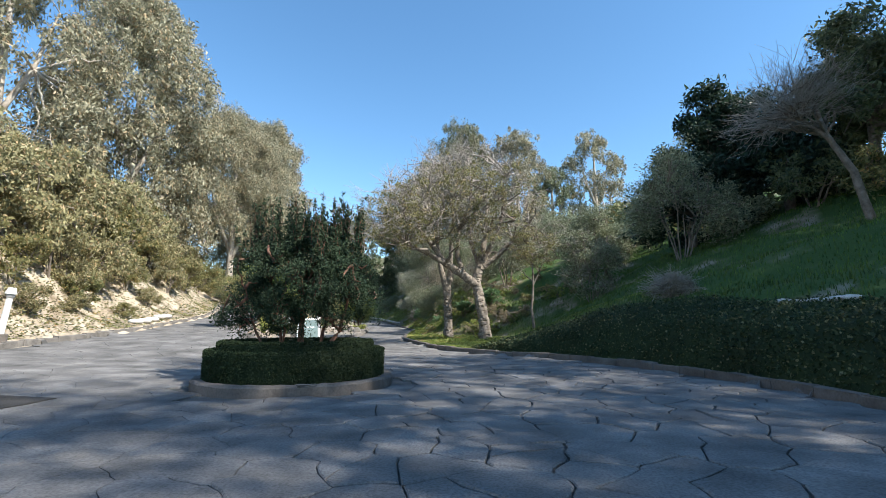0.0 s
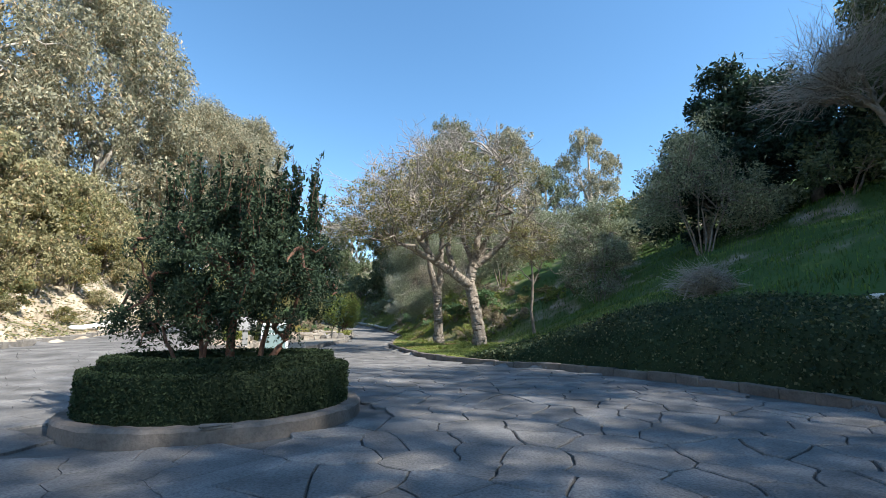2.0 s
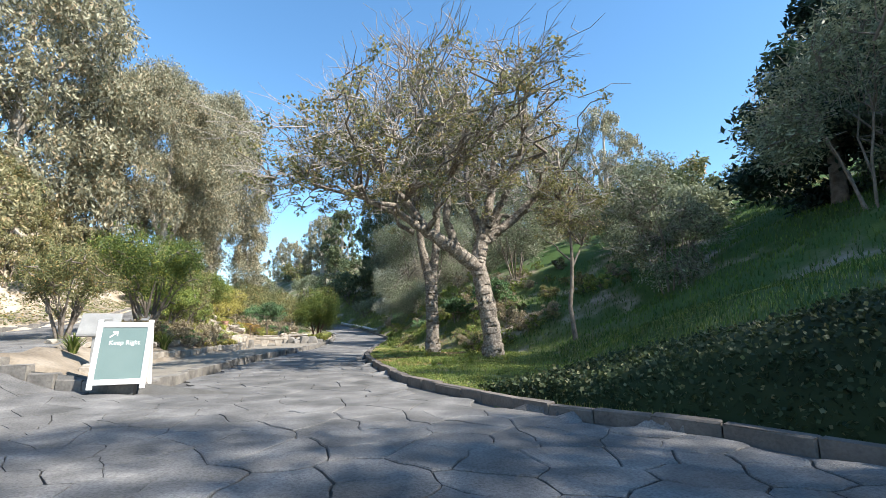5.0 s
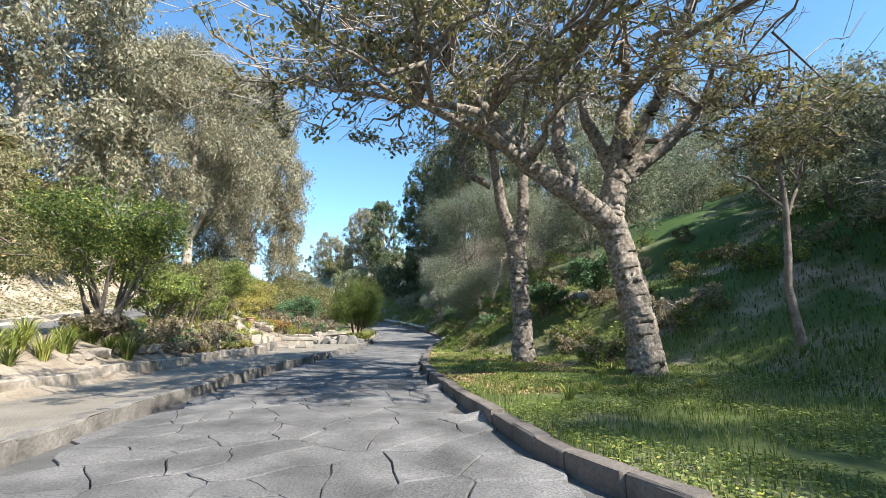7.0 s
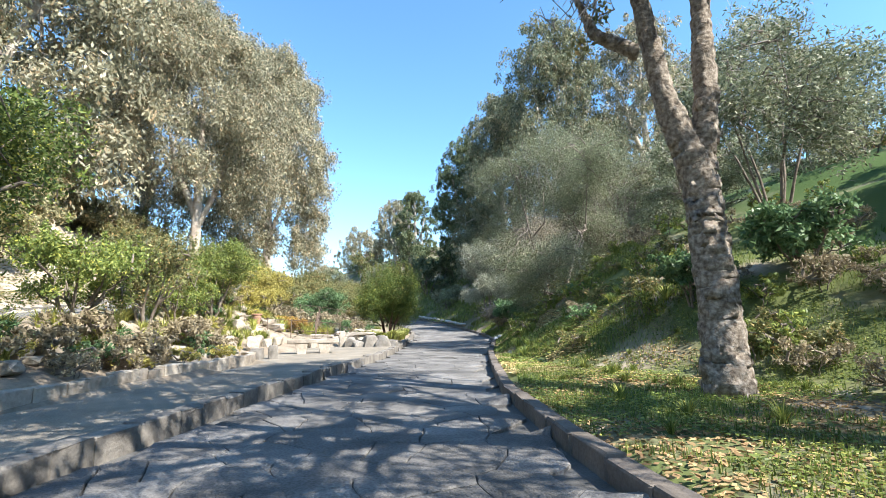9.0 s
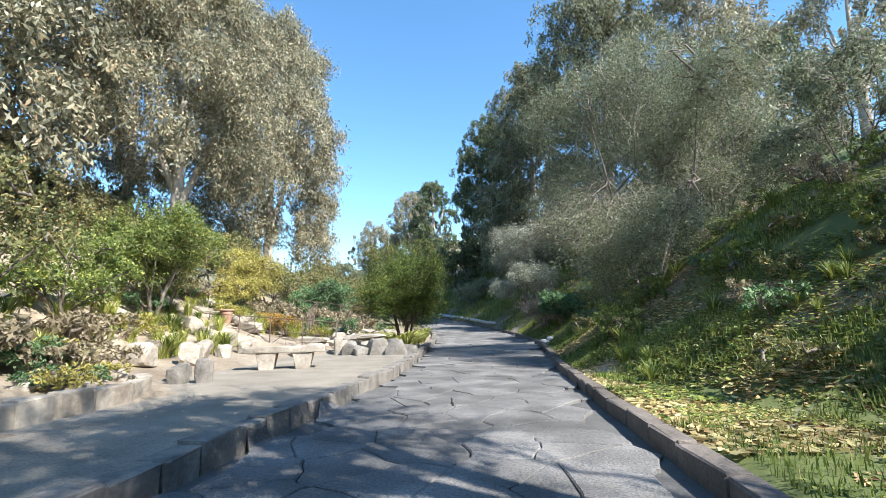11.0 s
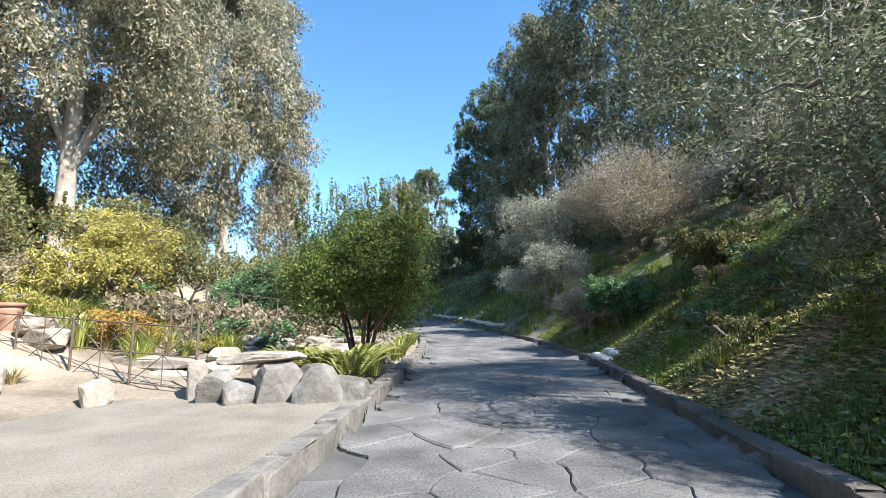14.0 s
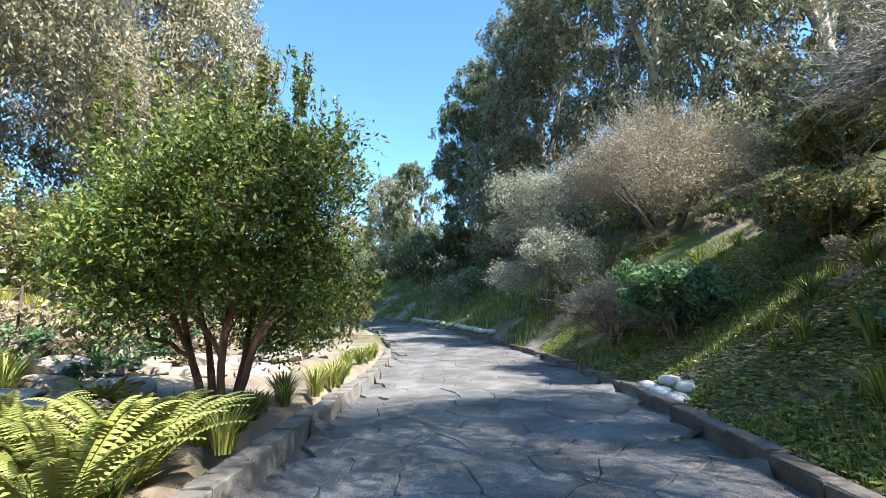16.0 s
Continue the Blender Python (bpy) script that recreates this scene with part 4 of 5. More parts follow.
tree("sapling", on_ground(5.35, 27.4, -0.05), "thin young tree with bent grey trunk on shaded grass", "tree",
     [(0.0, 0, 4.9, 1.4, 1.4, 1.2), (0.5, 0.2, 4.0, 0.9, 0.9, 0.6), (-0.6, 0, 4.2, 0.8, 0.8, 0.6)],
     [([(0, 0, -0.2), (-0.14, 0, 1.2), (0.0, 0, 2.8), (-0.05, 0, 5.0)], [0.09, 0.075, 0.06, 0.015]),
      ([(-0.02, 0, 2.6), (0.4, 0.1, 3.4), (0.7, 0.2, 4.2)], [0.04, 0.03, 0.01])], M_BARK, L_OAK, 80, 50, 0.045, 0.28, limbs=18, twigs=100, twig_len=0.5, twig_r=0.008)



# dark wood on the crest of the right-hand hill
def evergreen(at, h, s, leaf, label, low=0.15, clumps=140):
    lobes = [(0, 0, h * 0.6, s * 0.6, s * 0.6, h * 0.33)]
    for k in range(10):
        a = k * 2.4 + rng.random()
        u = (k + 0.5) / 10
        lobes.append((s * 0.65 * math.cos(a) * (1.05 - 0.5 * u), s * 0.65 * math.sin(a) * (1.05 - 0.5 * u), h * (low + 0.1 + (0.85 - low) * u), s * 0.4, s * 0.4, h * 0.1))
    return tree("evergreen_tree", at, label, "tree", lobes, [([(0, 0, -0.3), (0.1, 0, h * 0.4), (0, 0, h * 0.9)], [0.28, 0.2, 0.04])],
                M_BARK, leaf, clumps, 60, 0.15, s * 0.22, 2.6, limbs=14, group="dark trees on the hill", shell=0.4)


# trees with y under 16 stand out of view, added to shade plaza and hill
for x, y, h, s, leaf, low in ((16.6, 26.5, 9.0, 2.6, L_DARK, 0.3), (14.2, 26, 6.0, 3.2, L_DARK, 0.0), (18.5, 24, 7.0, 3.4, L_DARK, 0.0), (20.5, 21, 8.5, 3.2, L_EUCDARK, 0.0),
                              (23.5, 24, 9, 4.0, L_DARK, 0.0), (22.0, 15.5, 16, 4.2, L_DARK, 0.1), (19, 13.0, 13, 3.6, L_DARK, 0.1), (17.5, 9.0, 12, 3.4, L_DARK, 0.1), (24.5, 9.5, 20, 4.5, L_DARK, 0.1), (21.5, 3.5, 22, 4.5, L_DARK, 0.1), (21.5, -2.5, 27, 4.5, L_DARK, 0.1), (15.5, -4, 18, 4.0, L_DARK, 0.1), (15, -10, 20, 4.0, L_DARK, 0.1), (16, -16, 22, 4.2, L_DARK, 0.1),
                              (21, -8.5, 30, 4.5, L_DARK, 0.1), (20, -14.5, 31, 4.5, L_DARK, 0.1), (28.5, 6.5, 20, 5.0, L_DARK, 0.1), (28, 0, 20, 5, L_DARK, 0.1), (27, -7, 20, 5, L_DARK, 0.1),
                              (26, -14, 19, 5, L_DARK, 0.1), (29.5, 13, 20, 4.5, L_DARK, 0.1), (24, -20, 19, 5, L_DARK, 0.1)):
    evergreen(on_ground(x, y, -0.3), h, s, leaf, "dark evergreen tree on the crest of the shaded hill", low, 260 if h < 10 else 95 if x < 18 else 190)
# leaning bare tree on the shaded hill
tree("bare_tree", on_ground(16.2, 17.0, -0.2), "leaning leafless tree with pale branches on the hill", "tree",
     [(-1.8, 0.3, 5.0, 1.8, 1.6, 1.2), (-3.0, 0.3, 4.2, 1.3, 1.3, 0.8)],
     [([(0, 0, -0.3), (-0.5, 0, 2.0), (-1.2, 0.2, 3.6), (-1.6, 0.3, 5.6)], [0.16, 0.13, 0.1, 0.03]), ([(-1.0, 0.1, 3.2), (-2.2, 0.2, 4.2), (-3.2, 0.3, 4.8)], [0.08, 0.06, 0.02])],
     M_BARK, L_OAK, 120, 0, limbs=50, twigs=420, twig_mat=M_TWIG, twig_len=0.9, twig_r=0.012, limb_r=0.06)


# ---------------------------------------------------------------- shrubs
def bush(at, height, spread, label, leaf, size=0.05, clumps=120, per=90, stems=5, bark=None, group="garden shrubs", name="garden_shrub", upright=0, low=0.12, stem_r=0.02, limbs=20, **kw):
    h, s = height, spread
    lobes = [(0, 0, h * 0.58, s * 0.8, s * 0.8, h * 0.36)]
    for k in range(7):
        a = k * 2.4 + h
        lobes.append((s * 0.58 * math.cos(a), s * 0.58 * math.sin(a), h * rng.uniform(low + 0.2, 0.82), s * 0.42, s * 0.42, h * 0.18))
    trunks = [([(0.09 * math.cos(k * 1.3), 0.09 * math.sin(k * 1.3), -0.1), (s * 0.18 * math.cos(k * 1.3), s * 0.18 * math.sin(k * 1.3), h * 0.2),
                (s * 0.45 * math.cos(k * 1.3 + 0.3), s * 0.45 * math.sin(k * 1.3 + 0.3), h * 0.6)], [stem_r * h, stem_r * 0.75 * h, 0.01]) for k in range(stems)]
    ob = tree(name, at, label, "shrub", lobes, trunks, bark or M_BARK, leaf, clumps, per, size, s * 0.17, 2.6, 0.0, 0.9, limbs, group=group, shell=0.45, **kw)
    if upright:
        shoots(ob, crown_points([(0, 0, h * 0.75, s * 0.85, s * 0.85, h * 0.2)], 80, 0.7), upright, h * 0.2, leaf, bark or M_BARK, size)
    return ob


bush(on_ground(-9.1, 49.7), 4.3, 1.95, "rounded bright green shrub with dark stems at the road edge", L_MYRTLE, 0.036, 760, 110, 5, M_REDBARK, upright=170, low=0.0, limbs=14, stem_r=0.013)
bush(on_ground(-10.7, 29.4), 4.1, 2.1, "large loose dark green shrub with pale crooked stems", L_MYRTLE, 0.04, 300, 100, 7, upright=70, low=0.2)
bush(on_ground(-11.4, 26.3), 3.2, 1.7, "loose grey-green shrub with many thin stems", L_SHRUB, 0.04, 180, 90, 7, upright=20, low=0.25)
bush(on_ground(-12.1, 33.5), 2.4, 1.4, "bright green shrub in the garden bed", L_GREEN, 0.045, 140, 80, 5, upright=30)
bush(on_ground(-13.0, 36.6), 2.7, 1.6, "grey-green shrub in the garden bed", L_SHRUB, 0.045, 150, 80, 5, upright=20)
bush(on_ground(-14.3, 39.6), 2.4, 1.5, "yellow-green shrub in the garden bed", L_GREEN, 0.045, 140, 80, 5, upright=20)
bush(on_ground(-16.3, 48.6), 1.7, 1.2, "yellow-leaved spreading shrub behind the fence", L_YELLOW, 0.045, 100, 70, 4)
bush(on_ground(-17.0, 45.8), 2.4, 1.5, "grey-green shrub above the boulders", L_SHRUB, 0.05, 120, 70, 4)
bush(on_ground(-15.4, 43.3), 3.6, 1.9, "rounded yellow-green shrub above the boulders", L_GREEN, 0.045, 300, 100, 5, upright=60)
bush(on_ground(-17.2, 51.2), 3.4, 1.7, "pale yellow feathery shrub with bare stems", L_YELLOW, 0.05, 200, 80, 5)
bush(on_ground(-18.5, 47.5), 3.0, 1.8, "grey-green shrub beside the climbing road", L_SHRUB, 0.05, 200, 90, 5)
bush(on_ground(-15.8, 57), 2.8, 2.2, "broad-leaved green shrub beside the fence", L_BLUEGREEN, 0.07, 160, 80, 5)
for x, y, h, s in ((-15.0, 63, 3.2, 2.4), (-17.5, 69, 3.6, 2.8), (-21, 76, 4.2, 3.2), (-27, 86, 5, 4), (-13.8, 67.5, 2.8, 1.9), (-19.5, 57, 3.0, 2.2), (-22, 55, 3.2, 2.4), (-24.5, 52.5, 3.0, 2.2), (-18.5, 60.5, 2.6, 2.2), (-25, 62, 3.4, 2.6), (-23, 68, 4, 3), (-29.5, 63, 4.5, 3.2), (-33, 59, 5, 3.2), (-24.5, 73, 4.5, 3.2), (-31, 69, 5, 3.4), (-20.5, 64.5, 3.2, 2.4), (-28, 53.5, 4, 2.6)):
    bush(on_ground(x, y), h, s, "grey-green shrub mass beside the road", L_SHRUB, 0.085, 130, 48, 3, upright=24, limbs=8)

bush(on_ground(-13.3, 47.6), 0.9, 0.75, "rust-orange leaved clump beside the iron fence", L_RUST, 0.04, 60, 50, 4, low=0.0, limbs=4)
bush(on_ground(-14.4, 48.3), 0.8, 0.6, "rust-orange leaved clump behind the iron fence", L_RUST, 0.04, 50, 50, 4, low=0.0, limbs=4)

# shrubs covering the cliff on the left
models = [bush((0, 0, -60), 2.6, 1.9, "dense olive-brown shrub clinging to the cliff", leaf, 0.095, 80, 50, 3, group="cliff shrubs", name="cliff_shrub", low=0.0, limbs=4)
          for leaf in (L_CLIFF, L_CLIFF, L_OAK, L_SHRUB)]
spots = []
for dk in (1.6, 2.8, 4.0, 5.3, 6.8, 8.8, 11.5, 15):
    for y in np.arange(6 + dk * 0.3, 66, 1.9 if dk < 6 else 2.6 if dk < 12 else 4.0):
        yy = y + rng.normal(0, 0.6)
        dd = dk + rng.normal(0, 0.35)
        bare = (0.5 if dk < 2 else 0.05) if yy < 29 else (0.8 if dk < 2.2 else 0.5 if dk < 4.2 else 0.05)
        if 43 < yy < 53 and dk < 6:
            bare = 0.85
        if rng.random() < bare:
            continue
        spots.append((float(left_k(yy)) - dd, yy, dk))
poses = [[], [], [], []]
for x, y, dk in spots:
    k = int(rng.choice(4, p=(0.45, 0.22, 0.28, 0.05)))
    q = rng.uniform(0.7, 1.25) * (0.45 if dk < 2 else 0.7 if dk < 3.5 else 0.95) * (1.15 if y < 31 and dk > 2 else 1.0)
    m = Matrix.Translation(on_ground(x, y, 0.1 if dk > 2 else -0.1)) @ pose(0, 0, 0, 0, 0, rng.random() * 360) @ Matrix.Diagonal((q, q, q * (rng.uniform(1.0, 1.4) if dk > 2 else 1.0), 1))
    poses[k].append(m)
for k in range(4):
    for m in poses[k][1:]:
        copy_thing(models[k], m)
    models[k].matrix_basis = poses[k][0]

# shrubs on the bank to the right of the road
bush(on_ground(-2.2, 54.6), 1.7, 1.3, "leafy broad-leaved green shrub on the bank", L_BLUEGREEN, 0.075, 130, 60, 4, group="bank shrubs", name="bank_shrub", low=0.0)
bush(on_ground(-3.0, 56.8), 1.9, 1.3, "dry grey-brown brush on the bank", L_BRUSH, 0.03, 160, 60, 6, group="bank shrubs", name="bank_shrub", low=0.0, twigs=300, twig_mat=M_TWIG, twig_len=0.5, twig_r=0.008)
bush(on_ground(0.8, 63.5), 6.0, 4.3, "large mound of brown half-bare brush", L_BRUSH, 0.045, 760, 80, 8, group="bank shrubs", name="bank_shrub", low=0.0, twigs=1100, twig_mat=M_TWIG, twig_len=0.7, twig_r=0.01)
bush(on_ground(4.6, 59.0), 1.9, 1.6, "dull green shrub on the bank", L_SHRUB, 0.06, 220, 90, 5, group="bank shrubs", name="bank_shrub", low=0.0)
bush(on_ground(0.0, 53.0), 1.4, 1.2, "green shrub below the olives", L_SHRUB, 0.05, 160, 90, 5, group="bank shrubs", name="bank_shrub", low=0.0)
bush(on_ground(2.2, 52.6), 3.2, 1.8, "tangle of bare pale branches on the bank", L_BRUSH, 0.03, 120, 12, 8, group="bank shrubs", name="bank_shrub", low=0.1, twigs=500, twig_mat=M_TWIG, twig_len=0.9, twig_r=0.014)
bush(on_ground(3.4, 34.6), 1.6, 1.2, "bright broad-leaved shrub under the olives", L_BLUEGREEN, 0.07, 110, 60, 5, group="bank shrubs", name="bank_shrub", low=0.1)
bush(on_ground(1.6, 35.6), 1.3, 0.9, "small broad-leaved shrub on the slope", L_BLUEGREEN, 0.06, 80, 60, 5, group="bank shrubs", name="bank_shrub", low=0.2)
bush(on_ground(8.2, 16.6), 0.8, 1.0, "grey heap of cut brush on the grass", L_BRUSH, 0.03, 60, 25, 4, group="bank shrubs", name="brush_heap", low=0.0, twigs=200, twig_mat=M_TWIG, twig_len=0.4, twig_r=0.01)
hill = [bush((0, 0, -60), 3.2, 2.4, "grey-green shrub on the wooded slope", leaf, 0.11, 90, 44, 3, group="slope shrubs", name="slope_shrub", low=0.0, limbs=6) for leaf in (L_SHRUB, L_OLIVE, L_EUCDARK)]
spots = [(16, 50), (7, 61), (12, 62), (18, 45), (18, 58), (6, 64), (1.5, 70), (-9, 78), (-13, 88), (-18, 97), (-6, 80), (-10, 92),
         (15, 42), (-25, 106), (-17, 108), (-31, 120), (-23, 126), (-52, 120), (-58, 132), (-45, 110), (-30, 97), (-36, 104), (-41, 112), (-33, 92), (-27, 89), (-37, 98), (-46, 118), (-34, 110), (-40, 124), (-36, 130), (-48, 138), (-28, 134), (-55, 142), (-33, 140),
         (15.5, 24.3), (18, 21.8), (19.5, 19), (17, 28), (21.5, 25.5), (22, 18), (13, 34), (15.5, 36.5), (18, 33), (12.2, 37.6), (20, 38), (16, 40)]
poses = [[], [], []]
for i, (x, y) in enumerate(spots):
    q = rng.uniform(0.75, 1.3) * (1.5 if y > 85 else 0.45 if 33 < y < 46 and x < 8.5 else 1.0)
    m = Matrix.Translation(on_ground(x, y, -0.3)) @ pose(0, 0, 0, 0, 0, rng.random() * 360) @ Matrix.Diagonal((q, q, q, 1))
    poses[i % 3].append(m)
for k in range(3):
    for m in poses[k][1:]:
        copy_thing(hill[k], m)
    hill[k].matrix_basis = poses[k][0]

# ---------------------------------------------------------------- ivy along the right-hand kerb
ivy_top = lerp([-8, 10, 14, 16, 17, 18, 19, 20.3], [1.55, 1.65, 1.9, 1.6, 1.15, 0.7, 0.4, 0.1])
ivy_out = lerp([-8, 10, 16, 20, 24], [2.3, 2.3, 2.1, 1.8, 1.2])


def ivy_bank():
    root = thing("ivy_bank", (0, 0, 0), "dense dark ivy covering the steep bank behind the kerb", "ivy")
    ys = np.arange(-8, 20.3, 0.3)
    prof = np.array([(0.0, 0.0), (0.02, 0.35), (0.1, 0.68), (0.35, 0.9), (0.7, 1.0), (0.95, 0.97), (1.12, 0.55)])
    # plan direction across the kerb
    dx = np.gradient(road_r(ys), ys)
    nx, ny = 1 / np.hypot(1, dx), -dx / np.hypot(1, dx)
    V = []
    for u, w in prof:
        off = 0.32 + u * ivy_out(ys)
        V.append(np.stack([road_r(ys) + nx * off, ys + ny * off, road_z(ys) + 0.05 + w * ivy_top(ys) + 0.05 * np.sin(ys * 2.3 + u * 5)], 1))
    V = np.stack(V, 1)
    n, m = V.shape[:2]
    i, j = np.meshgrid(np.arange(n - 1), np.arange(m - 1), indexing="ij")
    q = np.stack([i * m + j, i * m + j + 1, (i + 1) * m + j + 1, (i + 1) * m + j], -1).reshape(-1, 4)
    mesh_object("undergrowth", V.reshape(-1, 3), q[:, ::-1].copy(), L_HEDGE, root, True)
    n_leaf = 84000
    a, b = rng.random(n_leaf) * (n - 1.001), rng.random(n_leaf) ** 0.8 * (m - 1.001)
    ia, ib = a.astype(int), b.astype(int)
    fa, fb = (a - ia)[:, None], (b - ib)[:, None]
    c = V[ia, ib] * (1 - fa) * (1 - fb) + V[ia + 1, ib] * fa * (1 - fb) + V[ia, ib + 1] * (1 - fa) * fb + V[ia + 1, ib + 1] * fa * fb
    c[:, 2] += rng.normal(0.02, 0.05, n_leaf)
    mesh_object("foliage", *leaves(c, 0.06, 1, 0.034, 1.3), L_IVY, root)


ivy_bank()


# ---------------------------------------------------------------- turf, sedges, litter
bank = lambda x, y: x > road_r(y) + 0.25
def patchy(x, y, k=1.0):
    return np.sin(x * 1.7 * k + y * 0.9 * k) + np.sin(y * 1.4 * k - x * 0.8 * k + 1.3) + 0.6 * np.sin(x * 4.1 + y * 3.3)


blades("bank_turf", scatter(50000, (-2.5, 9, 17, 38), lambda x, y: bank(x, y) & (x - road_r(y) < 7) & (patchy(x, y) > np.where(y < 29, -1.5, -0.5))), 0.1, 0.006, L_GRASS, "green weedy turf under the oaks", "grass")
blades("bank_grass", scatter(42000, (-4.5, 4, 36, 68), lambda x, y: bank(x, y) & (x - road_r(y) < 5.5) & (patchy(x, y) > 0.1)), 0.15, 0.009, L_GRASS, "tufted green grass on the roadside bank", "grass")
blades("far_bank_grass", scatter(26000, (-34, 0, 62, 104), lambda x, y: bank(x, y) & (x - road_r(y) < 9) & (patchy(x, y, 0.6) > -0.6)), 0.32, 0.02, L_GRASS, "long green grass on the far bank", "grass")
blades("hill_grass", scatter(46000, (4, 26, 5, 36), lambda x, y: bank(x, y) & (x - road_r(y) > 2.2)), 0.14, 0.016, L_SHADEGRASS, "shaded green grass on the hillside", "grass")
litter("bank_weeds", scatter(36000, (-2.5, 7, 20, 37), lambda x, y: bank(x, y) & (x - road_r(y) < 6) & (patchy(x, y, 1.3) > -0.4)), 0.03, L_GREEN, "low leafy weeds on the verge", "weeds", 0.05)
litter("bank_groundcover", scatter(36000, (-4.5, 4, 36, 66), lambda x, y: bank(x, y) & (x - road_r(y) < 6) & (patchy(x, y, 0.8) > -0.2)), 0.05, L_GREEN, "leafy groundcover on the bank", "groundcover", 0.07)
litter("leaf_litter", scatter(34000, (-4.5, 4, 26, 62), lambda x, y: bank(x, y) & (x - road_r(y) < 4) & (patchy(x, y) < 0.9)), 0.045, L_LITTER, "brown fallen leaves on the bank", "leaf litter")
litter("dry_leaf_litter", scatter(12000, (-4, 2, 35, 56), lambda x, y: bank(x, y) & (x - road_r(y) < 2.6)), 0.07, L_DRY, "large pale dry leaves fallen behind the kerb", "leaf litter", 0.03)
litter("cliff_litter", scatter(24000, (-26, -12, 6, 54), lambda x, y: (x < left_k(y) - 0.2) & (x > left_k(y) - 5)), 0.075, L_SHRUB, "sparse weeds on the sandy cliff foot", "weeds", 0.05)


def tuft(name, at, count, height, spread, leaf, label, group, width=0.012, lean=0.9):
    """A fountain of arching blades as one plant."""
    root = thing(name, at, label, "grass tuft", group)
    a = rng.random(count) * 2 * np.pi
    r0 = spread * 0.18 * rng.random(count)
    h = height * rng.uniform(0.55, 1.1, count)
    out = spread * rng.uniform(0.15, 1.0, count) * lean
    d = np.stack([np.cos(a), np.sin(a), 0 * a], 1)
    s = np.stack([-np.sin(a), np.cos(a), 0 * a], 1) * (width * rng.uniform(0.7, 1.3, count))[:, None]
    rows = []
    for u in (0.0, 0.35, 0.7, 1.0):
        p = d * (r0 + out * u ** 1.6)[:, None] + np.array([0, 0, 1.0]) * (h * (u - 0.3 * u ** 3))[:, None]
        w = (1 - 0.9 * u ** 2)
        rows += [p - s * w, p + s * w]
    v = np.stack(rows, 1).reshape(-1, 3)
    k = np.arange(count)[:, None] * 8
    f = np.concatenate([k + np.array([[i, i + 1, i + 3, i + 2]]) for i in (0, 2, 4)], 0)
    mesh_object("blade_growth", v, f, leaf, root)["kind"] = "stuff"
    return root


def plant_row(models_, places, dz=-0.02):
    done = set()
    for x, y, k, q in places:
        m = Matrix.Translation(on_ground(x, y, dz)) @ pose(0, 0, 0, 0, 0, rng.random() * 360) @ Matrix.Diagonal((q, q, q, 1))
        if k in done:
            copy_thing(models_[k], m)
        else:
            done.add(k)
            models_[k].matrix_basis = m


sedges = [tuft("sedge_tuft", (0, 0, -60), 90, 0.75, 0.55, L_SEDGE, "yellow-green arching sedge in the garden", "garden sedges"),
          tuft("sedge_tuft", (0, 0, -60), 80, 0.6, 0.5, L_DRY, "straw-coloured dry grass tuft", "garden sedges"),
          tuft("sedge_tuft", (0, 0, -60), 80, 0.7, 0.6, L_GRASS, "dark green strappy tuft in the garden", "garden sedges", 0.018)]
places = []
while len(places) < 210:
    y = rng.uniform(23, 60)
    inner = float(road_l(y) - step_in(y)) - 0.5
    lim = float(left_g(y)) + 0.3
    if inner - lim < 0.4:
        continue
    x = rng.uniform(lim, inner)
    if (45.4 < y < 56 and x > -14.6) or (38.5 < y < 45.5 and x > -12.6) or (y < 38.5 and x > inner - 0.9):
        continue
    if y < 39 and rng.random() < 0.5:
        continue
    places.append((x, y, int(rng.choice(3, p=(0.55, 0.2, 0.25))), rng.uniform(0.6, 1.0) if y < 39 else rng.uniform(0.6, 1.05)))
for y in np.arange(49.2, 61, 0.5):
    places.append((float(road_l(y)) - rng.uniform(0.45, 1.3), y, int(rng.choice(3, p=(0.4, 0.15, 0.45))), rng.uniform(0.6, 1.0)))
for i in range(46):
    y = rng.uniform(22.8, 31)
    x = float(road_l(y) - step_in(y)) - rng.uniform(0.5, 3.0)
    if x > float(left_g(y)) + 0.2:
        places.append((x, y, int(rng.choice(3, p=(0.35, 0.1, 0.55))), rng.uniform(0.7, 1.1)))
for i in range(44):
    x, y = rng.uniform(-17.2, -12.4), rng.uniform(46.9, 50.5)
    places.append((x, y, int(rng.choice(3, p=(0.6, 0.2, 0.2))), rng.uniform(0.8, 1.35)))
for i in range(16):
    y = rng.uniform(46.3, 49.2)
    places.append((float(road_l(y)) - rng.uniform(0.45, 1.6), y, int(rng.choice(3, p=(0.7, 0.1, 0.2))), rng.uniform(0.6, 0.9)))
plant_row(sedges, places)


